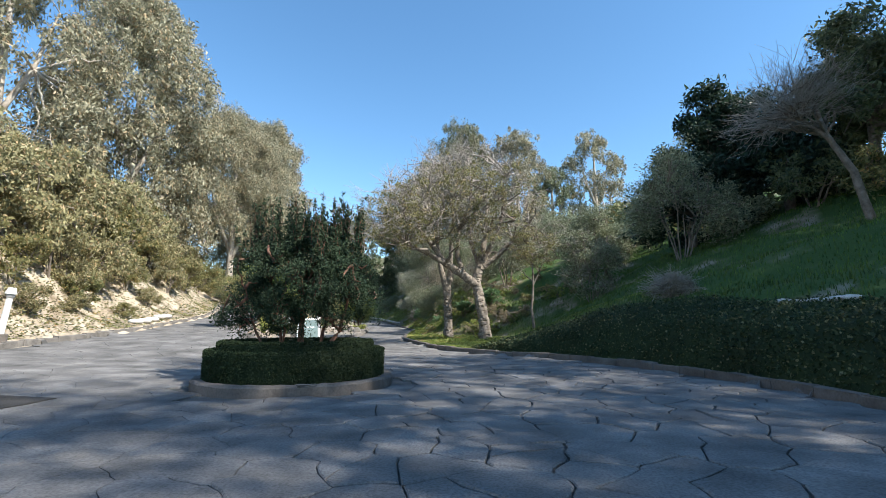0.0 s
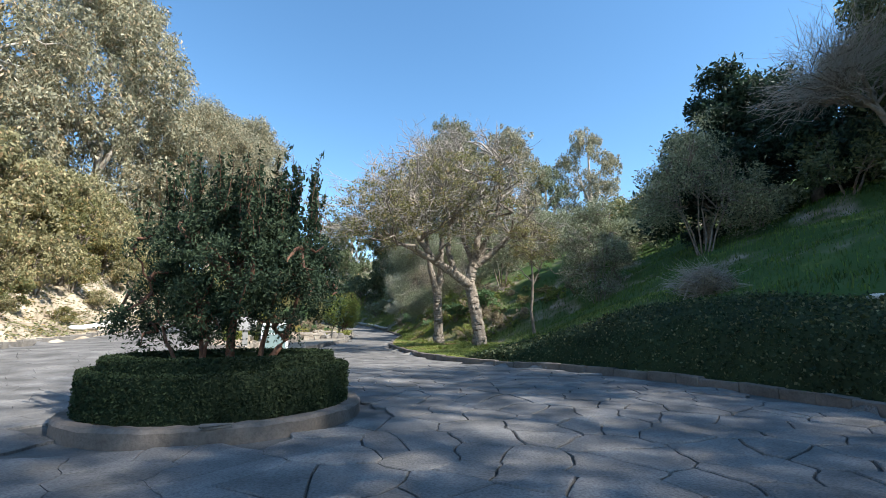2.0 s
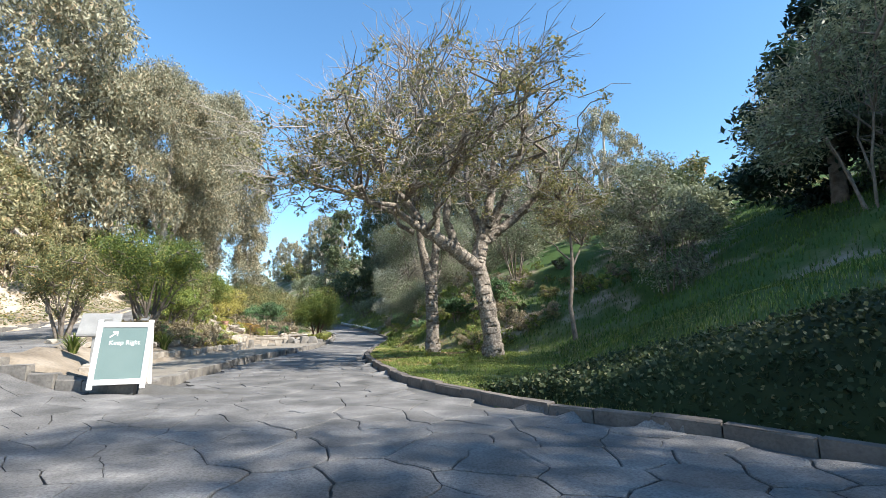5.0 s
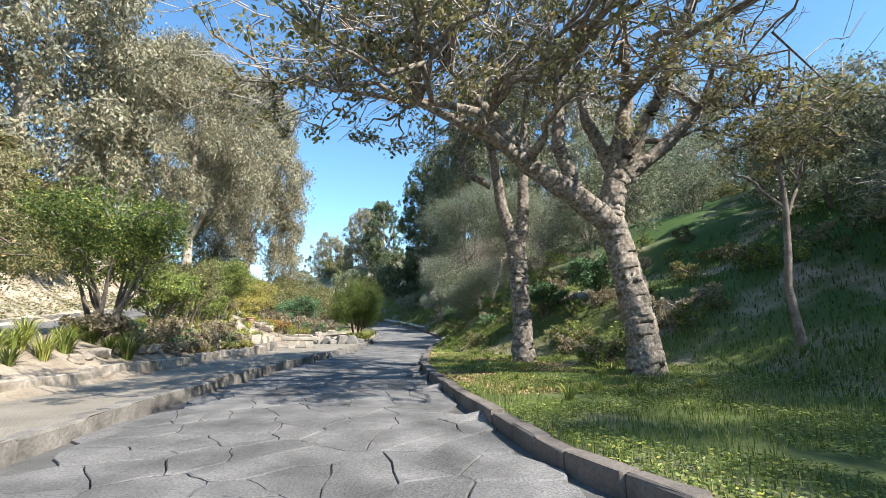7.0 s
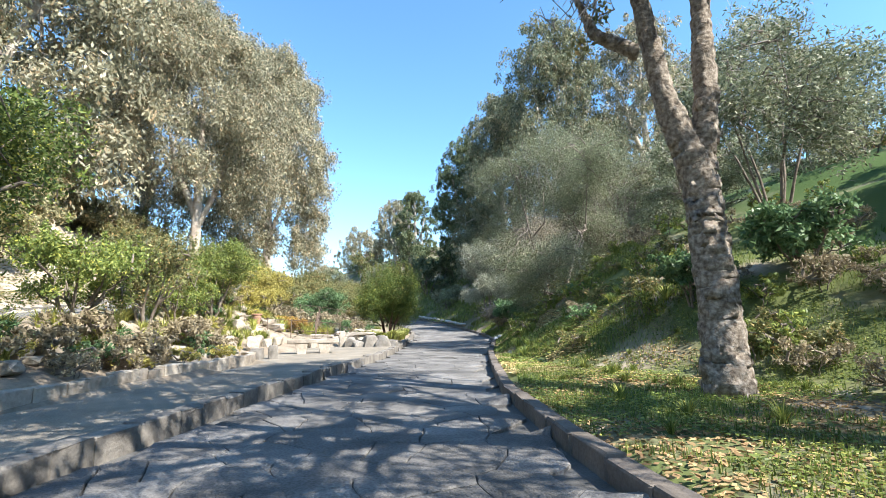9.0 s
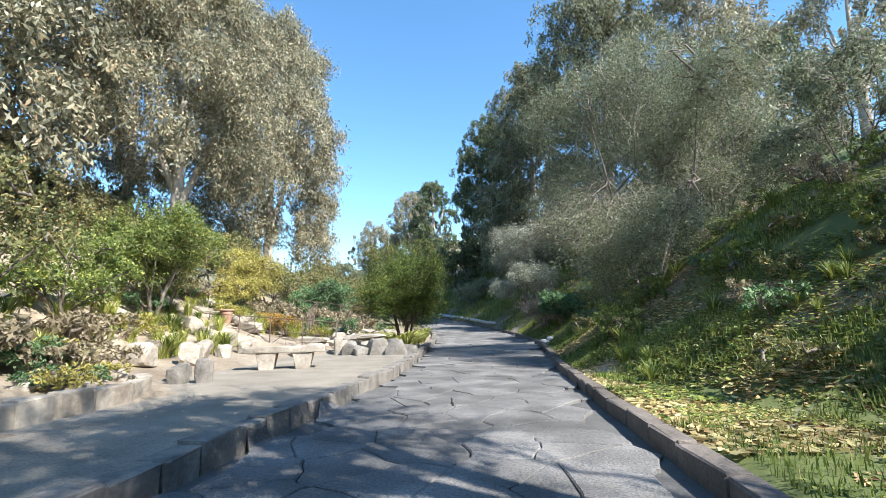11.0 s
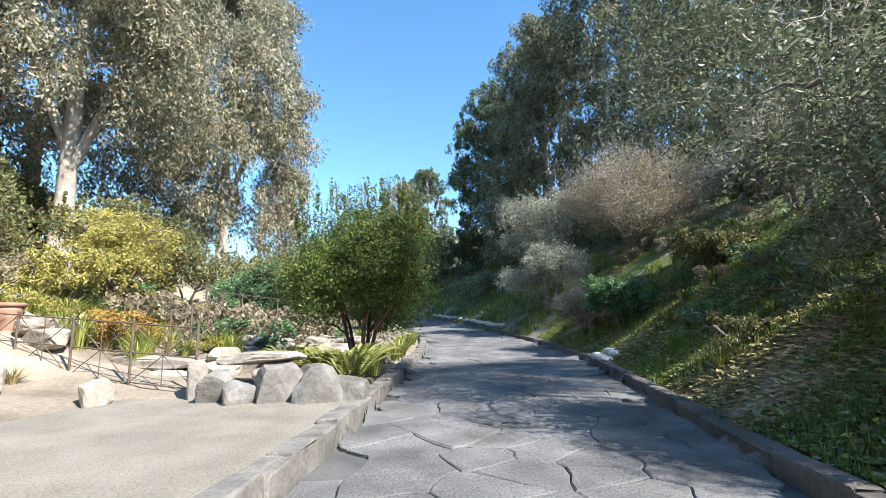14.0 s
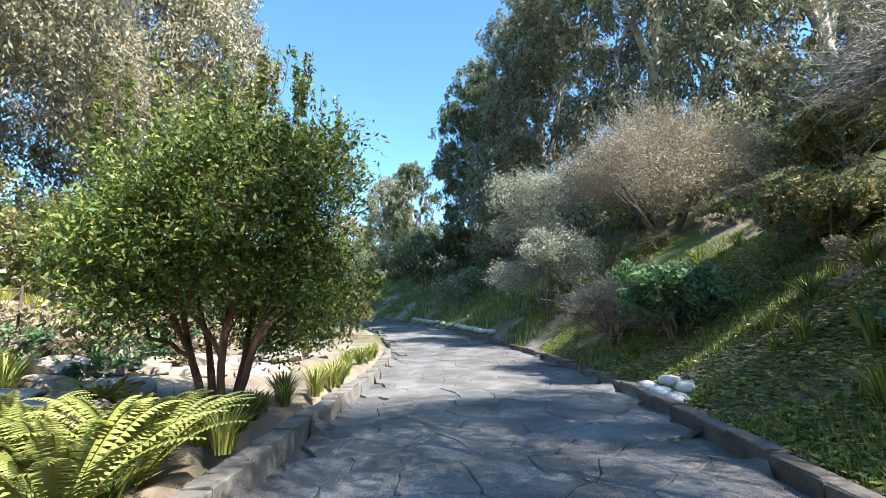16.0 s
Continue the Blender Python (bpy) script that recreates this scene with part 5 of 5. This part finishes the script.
def fern(at, label):
    """Sword fern: arching fronds with paired leaflets."""
    root = thing("fern", at, label, "fern", "ferns by the road")
    for k in range(26):
        a = rng.random() * 2 * np.pi
        d = np.array([math.cos(a), math.sin(a), 0])
        s = np.array([-d[1], d[0], 0])
        L, up = rng.uniform(0.55, 0.9), rng.uniform(0.6, 1.0)
        us = np.linspace(0.1, 1.0, 24)
        rib = [d * L * u + np.array([0, 0, up * (u - 0.55 * u * u) * 1.6]) for u in us]
        V, Q = list(rib), []
        for i in range(len(us) - 1):
            w = 0.1 * math.sin(math.pi * min(0.98, 0.15 + 0.85 * us[i]))
            for sg in (-1, 1):
                t = (rib[i] + rib[i + 1]) / 2 + s * sg * w + d * 0.02 + np.array([0, 0, -0.01])
                V += [t - d * 0.006, t + d * 0.006]
                Q.append((i, i + 1, len(V) - 1, len(V) - 2))
        mesh_object("frond", np.array(V), np.array(Q), L_SEDGE, root)
    return root


turfs = [tuft("grass_tuft", (0, 0, -60), 70, 0.42, 0.3, L_GRASS, "bright green grass tuft on the bank", "bank tufts", 0.008),
         tuft("grass_tuft", (0, 0, -60), 60, 0.5, 0.4, L_GREEN, "tall leafy green tuft on the bank", "bank tufts", 0.014)]
places = []
while len(places) < 90:
    y = rng.uniform(36, 60)
    x = float(road_r(y)) + rng.uniform(0.9, 5.0)
    places.append((x, y, int(rng.choice(2)), rng.uniform(0.6, 1.3)))
for i in range(40):
    y = rng.uniform(24, 36)
    places.append((float(road_r(y)) + rng.uniform(1.0, 5.0), y, int(rng.choice(2)), rng.uniform(0.35, 0.8)))
plant_row(turfs, places)
first_fern = fern(on_ground(-8.8, 47.2), "yellow-green sword fern at the kerb")
for x, y, q in ((-8.3, 46.9, 1.05), (-8.95, 46.75, 0.75), (-8.5, 47.7, 1.05), (-9.2, 48.4, 0.8), (-9.3, 47.4, 0.9), (-10.0, 48.0, 0.8), (-10.4, 49.4, 0.75)):
    copy_thing(first_fern, Matrix.Translation(on_ground(x, y)) @ pose(0, 0, 0, 0, 0, rng.random() * 360) @ Matrix.Diagonal((q, q, q, 1)))

mounds = [bush((0, 0, -60), 0.55, 0.55, "low grey-brown mound of lavender", L_BRUSH, 0.045, 30, 30, 2, group="low garden mounds", name="low_shrub", low=0.0, limbs=3),
          bush((0, 0, -60), 0.6, 0.6, "low dark green mound shrub", L_BLUEGREEN, 0.045, 30, 30, 2, group="low garden mounds", name="low_shrub", low=0.0, limbs=3),
          bush((0, 0, -60), 0.5, 0.6, "low bright yellow-green mound shrub", L_YELLOW, 0.045, 30, 30, 2, group="low garden mounds", name="low_shrub", low=0.0, limbs=3)]
places = []
for i in range(40):
    y = rng.uniform(29, 38.4)
    inner = float(road_l(y) - step_in(y)) - 0.45
    places.append((inner - abs(rng.normal(0, 0.9)), y, int(rng.choice(3, p=(0.5, 0.25, 0.25))), rng.uniform(0.6, 1.25)))
for i in range(30):
    y = rng.uniform(38, 60)
    places.append((rng.uniform(float(left_g(y)) + 0.3, float(left_g(y)) + 2.2), y, int(rng.choice(3)), rng.uniform(0.8, 1.6)))
for i in range(14):
    y = rng.uniform(37, 60)
    places.append((float(road_r(y)) + rng.uniform(1.2, 4.5), y, 1, rng.uniform(0.6, 1.2)))
for i in range(44):
    places.append((rng.uniform(-18.5, -12.6), rng.uniform(46.8, 58), int(rng.choice(3, p=(0.2, 0.3, 0.5))), rng.uniform(1.0, 2.0)))
plant_row(mounds, places)
slope_mounds = [bush((0, 0, -60), 0.8, 0.7, "low olive-green weed clump on the slope", L_SHRUB, 0.05, 34, 34, 2, group="slope weeds", name="weed_clump", low=0.0, limbs=3),
                bush((0, 0, -60), 0.7, 0.75, "dry straw-coloured brush clump on the slope", L_BRUSH, 0.04, 34, 34, 2, group="slope weeds", name="weed_clump", low=0.0, limbs=3),
                bush((0, 0, -60), 0.8, 0.7, "leafy bright green weed clump on the slope", L_GREEN, 0.05, 34, 34, 2, group="slope weeds", name="weed_clump", low=0.0, limbs=3)]
places = []
for i in range(70):
    y = rng.uniform(29.5, 40)
    places.append((float(road_r(y)) + rng.uniform(4.2 if y < 35 else 2.0, 11), y, int(rng.choice(3, p=(0.2, 0.4, 0.4))), rng.uniform(0.4, 1.0)))
for i in range(60):
    y = rng.uniform(40, 66)
    places.append((float(road_r(y)) + rng.uniform(1.2, 7), y, int(rng.choice(3, p=(0.25, 0.4, 0.35))), rng.uniform(0.4, 1.0)))
for m_ in slope_mounds:
    for c_ in m_.children:
        c_["kind"] = "stuff"
plant_row(slope_mounds, [(9.5, 30.5, 0, 1.0), (8.8, 31.6, 1, 1.0), (7.6, 31.0, 2, 1.0)] + places)


# ---------------------------------------------------------------- rocks
def rock_mesh(bm, size, seed, flat=0.0):
    r = np.random.default_rng(seed)
    made = bmesh.ops.create_icosphere(bm, subdivisions=3, radius=0.5)
    planes = [(Vector(r.normal(0, 1, 3)).normalized(), r.uniform(0.27, 0.4)) for _ in range(9)] + [(Vector((math.cos(a), math.sin(a), 0)), r.uniform(0.3, 0.4)) for a in (0.1, 1.6, 3.2, 4.8)] + [(Vector((0, 0, 1)), 0.4 - flat), (Vector((0, 0, -1)), 0.4)]
    for v in made["verts"]:
        for nrm, lim in planes:
            over = v.co.dot(nrm) - lim
            if over > 0:
                v.co -= nrm * over
        v.co += v.normal * (0.02 * noise.noise(v.co * 7 + Vector((seed, 0, 0))))
        v.co = Vector((v.co.x * size[0] * 1.2, v.co.y * size[1] * 1.2, v.co.z * size[2] * 1.2))


def rock(at, size, turn, label, material=M_ROCK, group="garden boulders", name="boulder", tilt=0.0):
    bm = bmesh.new()
    rock_mesh(bm, size, int(rng.integers(1, 9999)))
    me = bpy.data.meshes.new(name)
    bm.to_mesh(me)
    bm.free()
    me.materials.append(material)
    ob = new(name, me)
    ob.matrix_basis = Matrix.Translation((at[0], at[1], at[2] + size[2] * 0.36)) @ pose(0, 0, 0, tilt, 0, turn)
    return tagged(ob, label, "rock", group)


for x, y, sx, sy, sz, mm, tl in ((-10.35, 45.75, 0.32, 0.3, 0.8, M_ROCK, 0), (-9.9, 45.6, 0.55, 0.45, 0.66, M_DARKROCK, 12), (-9.45, 45.5, 0.5, 0.45, 0.5, M_DARKROCK, -10), (-8.95, 45.7, 0.85, 0.6, 0.74, M_DARKROCK, 6),
                                 (-8.35, 45.65, 0.8, 0.6, 0.68, M_DARKROCK, -4), (-7.95, 45.95, 0.6, 0.6, 0.55, M_DARKROCK, 0), (-8.6, 46.1, 0.9, 0.6, 0.8, M_DARKROCK, 8), (-9.4, 46.3, 0.7, 0.5, 0.7, M_ROCK, 0)):
    rock(on_ground(x, y, -0.08), (sx * 1.1, sy * 1.1, sz), rng.uniform(-35, 35), "chunky grey sandstone boulder edging the bed", mm, tilt=tl)
for x, y, s in ((-13.0, 44.8, 0.5), (-13.6, 44.7, 0.6), (-14.3, 44.5, 0.5), (-14.8, 44.4, 0.7), (-15.4, 44.1, 0.6), (-12.6, 43.9, 0.45), (-12.4, 42.6, 0.55), (-11.6, 45.2, 0.5), (-12.3, 41.5, 0.65),
                (-11.9, 40.6, 0.62), (-12.3, 39.6, 0.65), (-12.9, 40.6, 0.55)):
    rock(on_ground(x, y, -0.05), (s, s * rng.uniform(0.7, 1.0), s * rng.uniform(0.8, 1.15)), rng.uniform(0, 180), "rounded pale sandstone boulder edging the terrace")
for x, y, w, h in ((-10.15, 38.75, 0.34, 0.62), (-10.55, 38.6, 0.4, 0.56), (-10.9, 38.95, 0.42, 0.5), (-11.2, 39.5, 0.4, 0.45)):
    rock(on_ground(x, y, -0.06), (w, w * 0.8, h), rng.uniform(-30, 30), "upright grey stone closing the end of the bed", M_DARKROCK)
for i in range(44):
    y = rng.uniform(24.5, 37.5)
    inner = float(road_l(y) - step_in(y)) - 0.5
    rock(on_ground(inner - rng.random() * 1.8, y, -0.02), (rng.uniform(0.25, 0.7), rng.uniform(0.25, 0.5), rng.uniform(0.12, 0.3)), rng.uniform(0, 180), "flat pale stone set among garden plants", group="garden stones", name="garden_stone")
for x, y in ((0.35, 32.3), (0.62, 32.25)):
    rock(on_ground(x, y, 0), (0.2, 0.16, 0.15), 20, "small pale stone in the grass", group="verge stones", name="stone")

# dry cascade: ledges of stacked flat stone
for i in range(100):
    y = rng.uniform(46.6, 60)
    t = rng.random() ** 0.8
    x = float(road_l(y)) - 2.2 - t * min(6.5, float(road_l(y)) - 2.7 - float(left_g(y)))
    sz = rng.uniform(0.18, 0.42)
    low = float(ground(x, y)) - 0.08
    label = "flat cream sandstone ledge of the dry cascade"
    rock((x, y, low), (rng.uniform(0.7, 1.7), rng.uniform(0.5, 1.0), sz), rng.normal(0, 16), label, group="cascade ledges", name="stone_ledge")
    if i % 3 == 0:
        rock((x + rng.normal(0, 0.1), y + 0.15, low + sz * 0.7), (rng.uniform(0.6, 1.2), rng.uniform(0.4, 0.7), sz * 0.8), rng.normal(0, 16), label, group="cascade ledges", name="stone_ledge")
rock((-9.75, 46.55, 0.82), (1.9, 0.8, 0.22), 4, "long cream sandstone lintel over a dark gap", group="cascade ledges", name="stone_ledge")
rock((-12.2, 47.1, 0.72), (2.2, 0.9, 0.25), -6, "long cream sandstone ledge", group="cascade ledges", name="stone_ledge")


# ---------------------------------------------------------------- stone bench
def bench():
    root = thing("stone_bench", on_ground(-9.85, 41.25), "long rough sandstone slab bench on two stone legs", "bench")
    root.rotation_euler = (0, 0, radians(20))
    bm = bmesh.new()
    block(bm, (1.85, 0.5, 0.15), pose(0, 0, 0.47), 0.03)
    bmesh.ops.subdivide_edges(bm, edges=[e for e in bm.edges if e.calc_length() > 0.3], cuts=9, use_grid_fill=True)
    for v in bm.verts:
        v.co += Vector((0.03 * noise.noise(v.co * 3), 0.05 * noise.noise(v.co * 3 + Vector((9, 0, 0))), 0.03 * noise.noise(v.co * 5)))
    part("seat", bm, M_ROCK, root, "weathered sandstone slab")
    for sx in (-0.42, 0.42):
        bm = bmesh.new()
        block(bm, (0.46, 0.44, 0.44), pose(sx, 0, 0.19), 0.03)
        for v in bm.verts:
            v.co.x = sx + (v.co.x - sx) * (0.66 + 0.9 * max(0, v.co.z))
            v.co += Vector(rng.normal(0, 0.008, 3))
        part("leg", bm, M_ROCK, root)


bench()


# ---------------------------------------------------------------- terracotta pot
def clay_pot(at):
    """Tall tapered pot with a rolled rim, filled with soil."""
    root = thing("terracotta_pot", at, "tall terracotta pot standing among garden plants", "plant pot")
    for name, prof, material in (("body", [(0.15, 0.0), (0.18, 0.15), (0.22, 0.38), (0.235, 0.48), (0.21, 0.48), (0.19, 0.36)], M_CLAY),
                                 ("rim", [(0.232, 0.465), (0.262, 0.475), (0.267, 0.53), (0.245, 0.545), (0.212, 0.53), (0.212, 0.465)], M_CLAY)):
        bm = bmesh.new()
        rows = [[bm.verts.new((r * math.cos(k * math.pi / 14), r * math.sin(k * math.pi / 14), z)) for r, z in prof] for k in range(28)]
        for k in range(28):
            a, b = rows[k], rows[(k + 1) % 28]
            for j in range(len(prof) - 1):
                bm.faces.new((a[j], b[j], b[j + 1], a[j + 1]))
        part(name, bm, material, root, smooth=True)
    bm = bmesh.new()
    bmesh.ops.create_circle(bm, cap_ends=True, segments=28, radius=0.205, matrix=pose(0, 0, 0.44))
    part("soil", bm, M_SOIL, root)


clay_pot(on_ground(-15.2, 46.7, -0.05))

# ---------------------------------------------------------------- iron fences
def fence(points, height, panels, label):
    root = thing("iron_fence", points[0], label, "fence", "garden fences")
    a, b = Vector(points[0]), Vector(points[1])
    step = (b - a) / panels

    def bar(name, p, q, r):
        p, q = p - a, q - a
        bm = bmesh.new()
        d = q - p
        bmesh.ops.create_cone(bm, cap_ends=True, segments=8, radius1=r, radius2=r, depth=d.length,
                              matrix=Matrix.Translation((p + q) / 2) @ d.to_track_quat("Z", "Y").to_matrix().to_4x4())
        part(name, bm, M_IRON, root, smooth=False)
    up = Vector((0, 0, height))
    for k in range(panels + 1):
        bar("post", a + step * k - Vector((0, 0, 0.2)), a + step * k + up * 1.02, 0.021)
    for k in range(panels):
        p, q = a + step * k, a + step * (k + 1)
        mid = (p + q) / 2
        for u in (0.12, 0.55, 0.97):
            bar("rail", p + up * u, q + up * u, 0.012)
        bar("brace", p + up * 0.12, q + up * 0.97, 0.008)
        bar("brace", p + up * 0.97, q + up * 0.12, 0.008)
        bar("baluster", mid + up * 0.12, mid + up * 0.97, 0.008)
    return root


fence([on_ground(-10.5, 45.9), (-15.6, 46.3, 0.75)], 1.12, 4, "low brown iron fence with crossed braces in front of the cascade")
fence([(-12.4, 47.6, 0.75), (-13.6, 51.0, 1.3)], 1.05, 3, "low brown iron fence with crossed braces beside the cascade")
fence([(-12.6, 54.6, 1.25), (-16.0, 53.6, 1.75)], 1.0, 3, "low brown iron fence of the upper footbridge")


# ---------------------------------------------------------------- sign, panel, standpipe, sandbags
def letters(root, text, size, m, material, name):
    cu = bpy.data.curves.new(name, "FONT")
    cu.body, cu.size, cu.extrude, cu.align_x = text, size, 0.001, "CENTER"
    tmp = new("lettering_source", cu)
    bpy.context.view_layer.update()
    me = bpy.data.meshes.new_from_object(tmp.evaluated_get(bpy.context.evaluated_depsgraph_get()))
    bpy.data.objects.remove(tmp)
    me.materials.clear()
    me.materials.append(material)
    ob = new(name, me)
    ob.parent, ob.matrix_basis = root, m
    return ob


def sandwich_board():
    root = thing("sandwich_board", (-6.0, 20.95, 0.2), "white A-frame board with pale green panel and white lettering", "sign")
    root.rotation_euler, root.scale = (0, 0, radians(20)), (1.05, 1.05, 1.07)
    for side, turn in ((1, 0), (-1, 180)):
        lean = pose(0, 0, 0, 0, 0, turn) @ pose(0, -0.3, 0, -14, 0, 0)
        bm = bmesh.new()
        for sx in (-0.42, 0.42):
            block(bm, (0.09, 0.05, 1.3), lean @ pose(sx, 0, 0.65), 0.012)
        for z in (0.13, 1.2):
            block(bm, (0.76, 0.05, 0.1), lean @ pose(0, 0, z), 0.012)
        part("frame", bm, M_WHITE, root)
        bm = bmesh.new()
        block(bm, (0.755, 0.02, 0.975), lean @ pose(0, 0.0, 0.665), 0.004)
        part("panel", bm, M_BOARD, root, "pale green writing panel")
        if side == 1:
            face = lean @ pose(0, -0.0125, 0, 90, 0, 0)
            letters(root, "Keep Right", 0.115, face @ pose(0.02, 0.82, 0), M_WHITE, "lettering")
            bm = bmesh.new()
            block(bm, (0.16, 0.022, 0.002), face @ pose(-0.18, 1.01, 0.001, 0, 0, 40))
            block(bm, (0.09, 0.022, 0.002), face @ pose(-0.155, 1.06, 0.001))
            block(bm, (0.022, 0.08, 0.002), face @ pose(-0.12, 1.03, 0.001))
            part("arrow", bm, M_WHITE, root, "white painted arrow")
    bm = bmesh.new()
    for sx in (-0.3, 0.3):
        block(bm, (0.12, 0.09, 0.04), pose(sx, 0, 1.27), 0.01)
    part("hinge", bm, M_GREYPAINT, root)


def info_panel():
    root = thing("information_panel", on_ground(-7.9, 22.9), "grey metal slanted information panel on a post", "panel")
    root.rotation_euler = (0, 0, radians(18))
    bm = bmesh.new()
    block(bm, (0.22, 0.16, 0.85), pose(0, 0, 0.42), 0.02)
    part("post", bm, M_GREYPAINT, root)
    bm = bmesh.new()
    block(bm, (0.85, 0.62, 0.07), pose(0, 0.02, 1.08, 62, 0, 0), 0.015)
    part("board", bm, M_GREYPAINT, root)
    bm = bmesh.new()
    block(bm, (0.85, 0.1, 0.06), pose(0, -0.1, 0.85), 0.012)
    part("ledge", bm, M_GREYPAINT, root)


def standpipe():
    root = thing("standpipe", on_ground(-14.15, 15.0), "white leaning pipe with a cap beside the road", "pipe")
    tilt = pose(0, 0, 0, 0, 7, 0)
    for name, r1, r2, z0, z1, m_ in (("base", 0.22, 0.2, -0.1, 0.22, M_CONC), ("pipe", 0.1, 0.085, 0.2, 1.45, M_WHITE), ("collar", 0.12, 0.12, 1.4, 1.5, M_GREYPAINT), ("cap", 0.16, 0.1, 1.5, 1.7, M_WHITE)):
        bm = bmesh.new()
        bmesh.ops.create_cone(bm, cap_ends=True, segments=20, radius1=r1, radius2=r2, depth=z1 - z0, matrix=tilt @ pose(0, 0, (z0 + z1) / 2))
        part(name, bm, m_, root)


def sandbag(at, turn, label, q=1.0):
    bm = bmesh.new()
    bmesh.ops.create_uvsphere(bm, u_segments=20, v_segments=12, radius=0.5)
    r = rng.normal(0, 1, 3)
    for v in bm.verts:
        c = v.co
        sx = math.copysign(abs(c.x * 2) ** 0.6, c.x) * 0.35 * q
        sy = math.copysign(abs(c.y * 2) ** 0.75, c.y) * 0.2 * q
        v.co = Vector((sx, sy, c.z * 0.24 * q + 0.02 * noise.noise(Vector((sx * 8, sy * 8, r[0])))))
    me = bpy.data.meshes.new("sandbag")
    bm.to_mesh(me)
    bm.free()
    me.shade_smooth()
    me.materials.append(M_BAG)
    ob = new("sandbag", me)
    ob.matrix_basis = Matrix.Translation((at[0], at[1], at[2] + 0.08 * q)) @ pose(0, 0, 0, 0, 0, turn)
    return tagged(ob, label, "sandbag", "sandbags")


sandwich_board()
info_panel()
standpipe()
for k, (x, y, t) in enumerate(((-3.2, 51.9, 85), (-3.22, 52.55, 95), (-3.25, 53.2, 90), (-2.95, 52.2, 70), (-2.95, 52.9, 100))):
    sandbag(on_ground(x, y, -0.02), t, "dusty white sandbag lying behind the kerb", 0.8)
for k in range(14):
    y = 68 + k * 1.05
    sandbag(on_ground(float(road_r(y)) + 0.5 + 0.1 * rng.random(), y), 115 + rng.normal(0, 8), "pale sandbag in a row behind the kerb", 1.15)
for k in range(6):
    sandbag(on_ground(8.2 + k * 0.05, 11.2 - 0.32 * k, 0.12), -80 + rng.normal(0, 8), "pale sandbag on the shaded grass hill", 0.55)
for k in range(5):
    y = 24 + k * 1.0
    sandbag(on_ground(float(left_k(y)) - 0.5, y), 80 + rng.normal(0, 10), "pale sandbag at the foot of the cliff", 1.1)
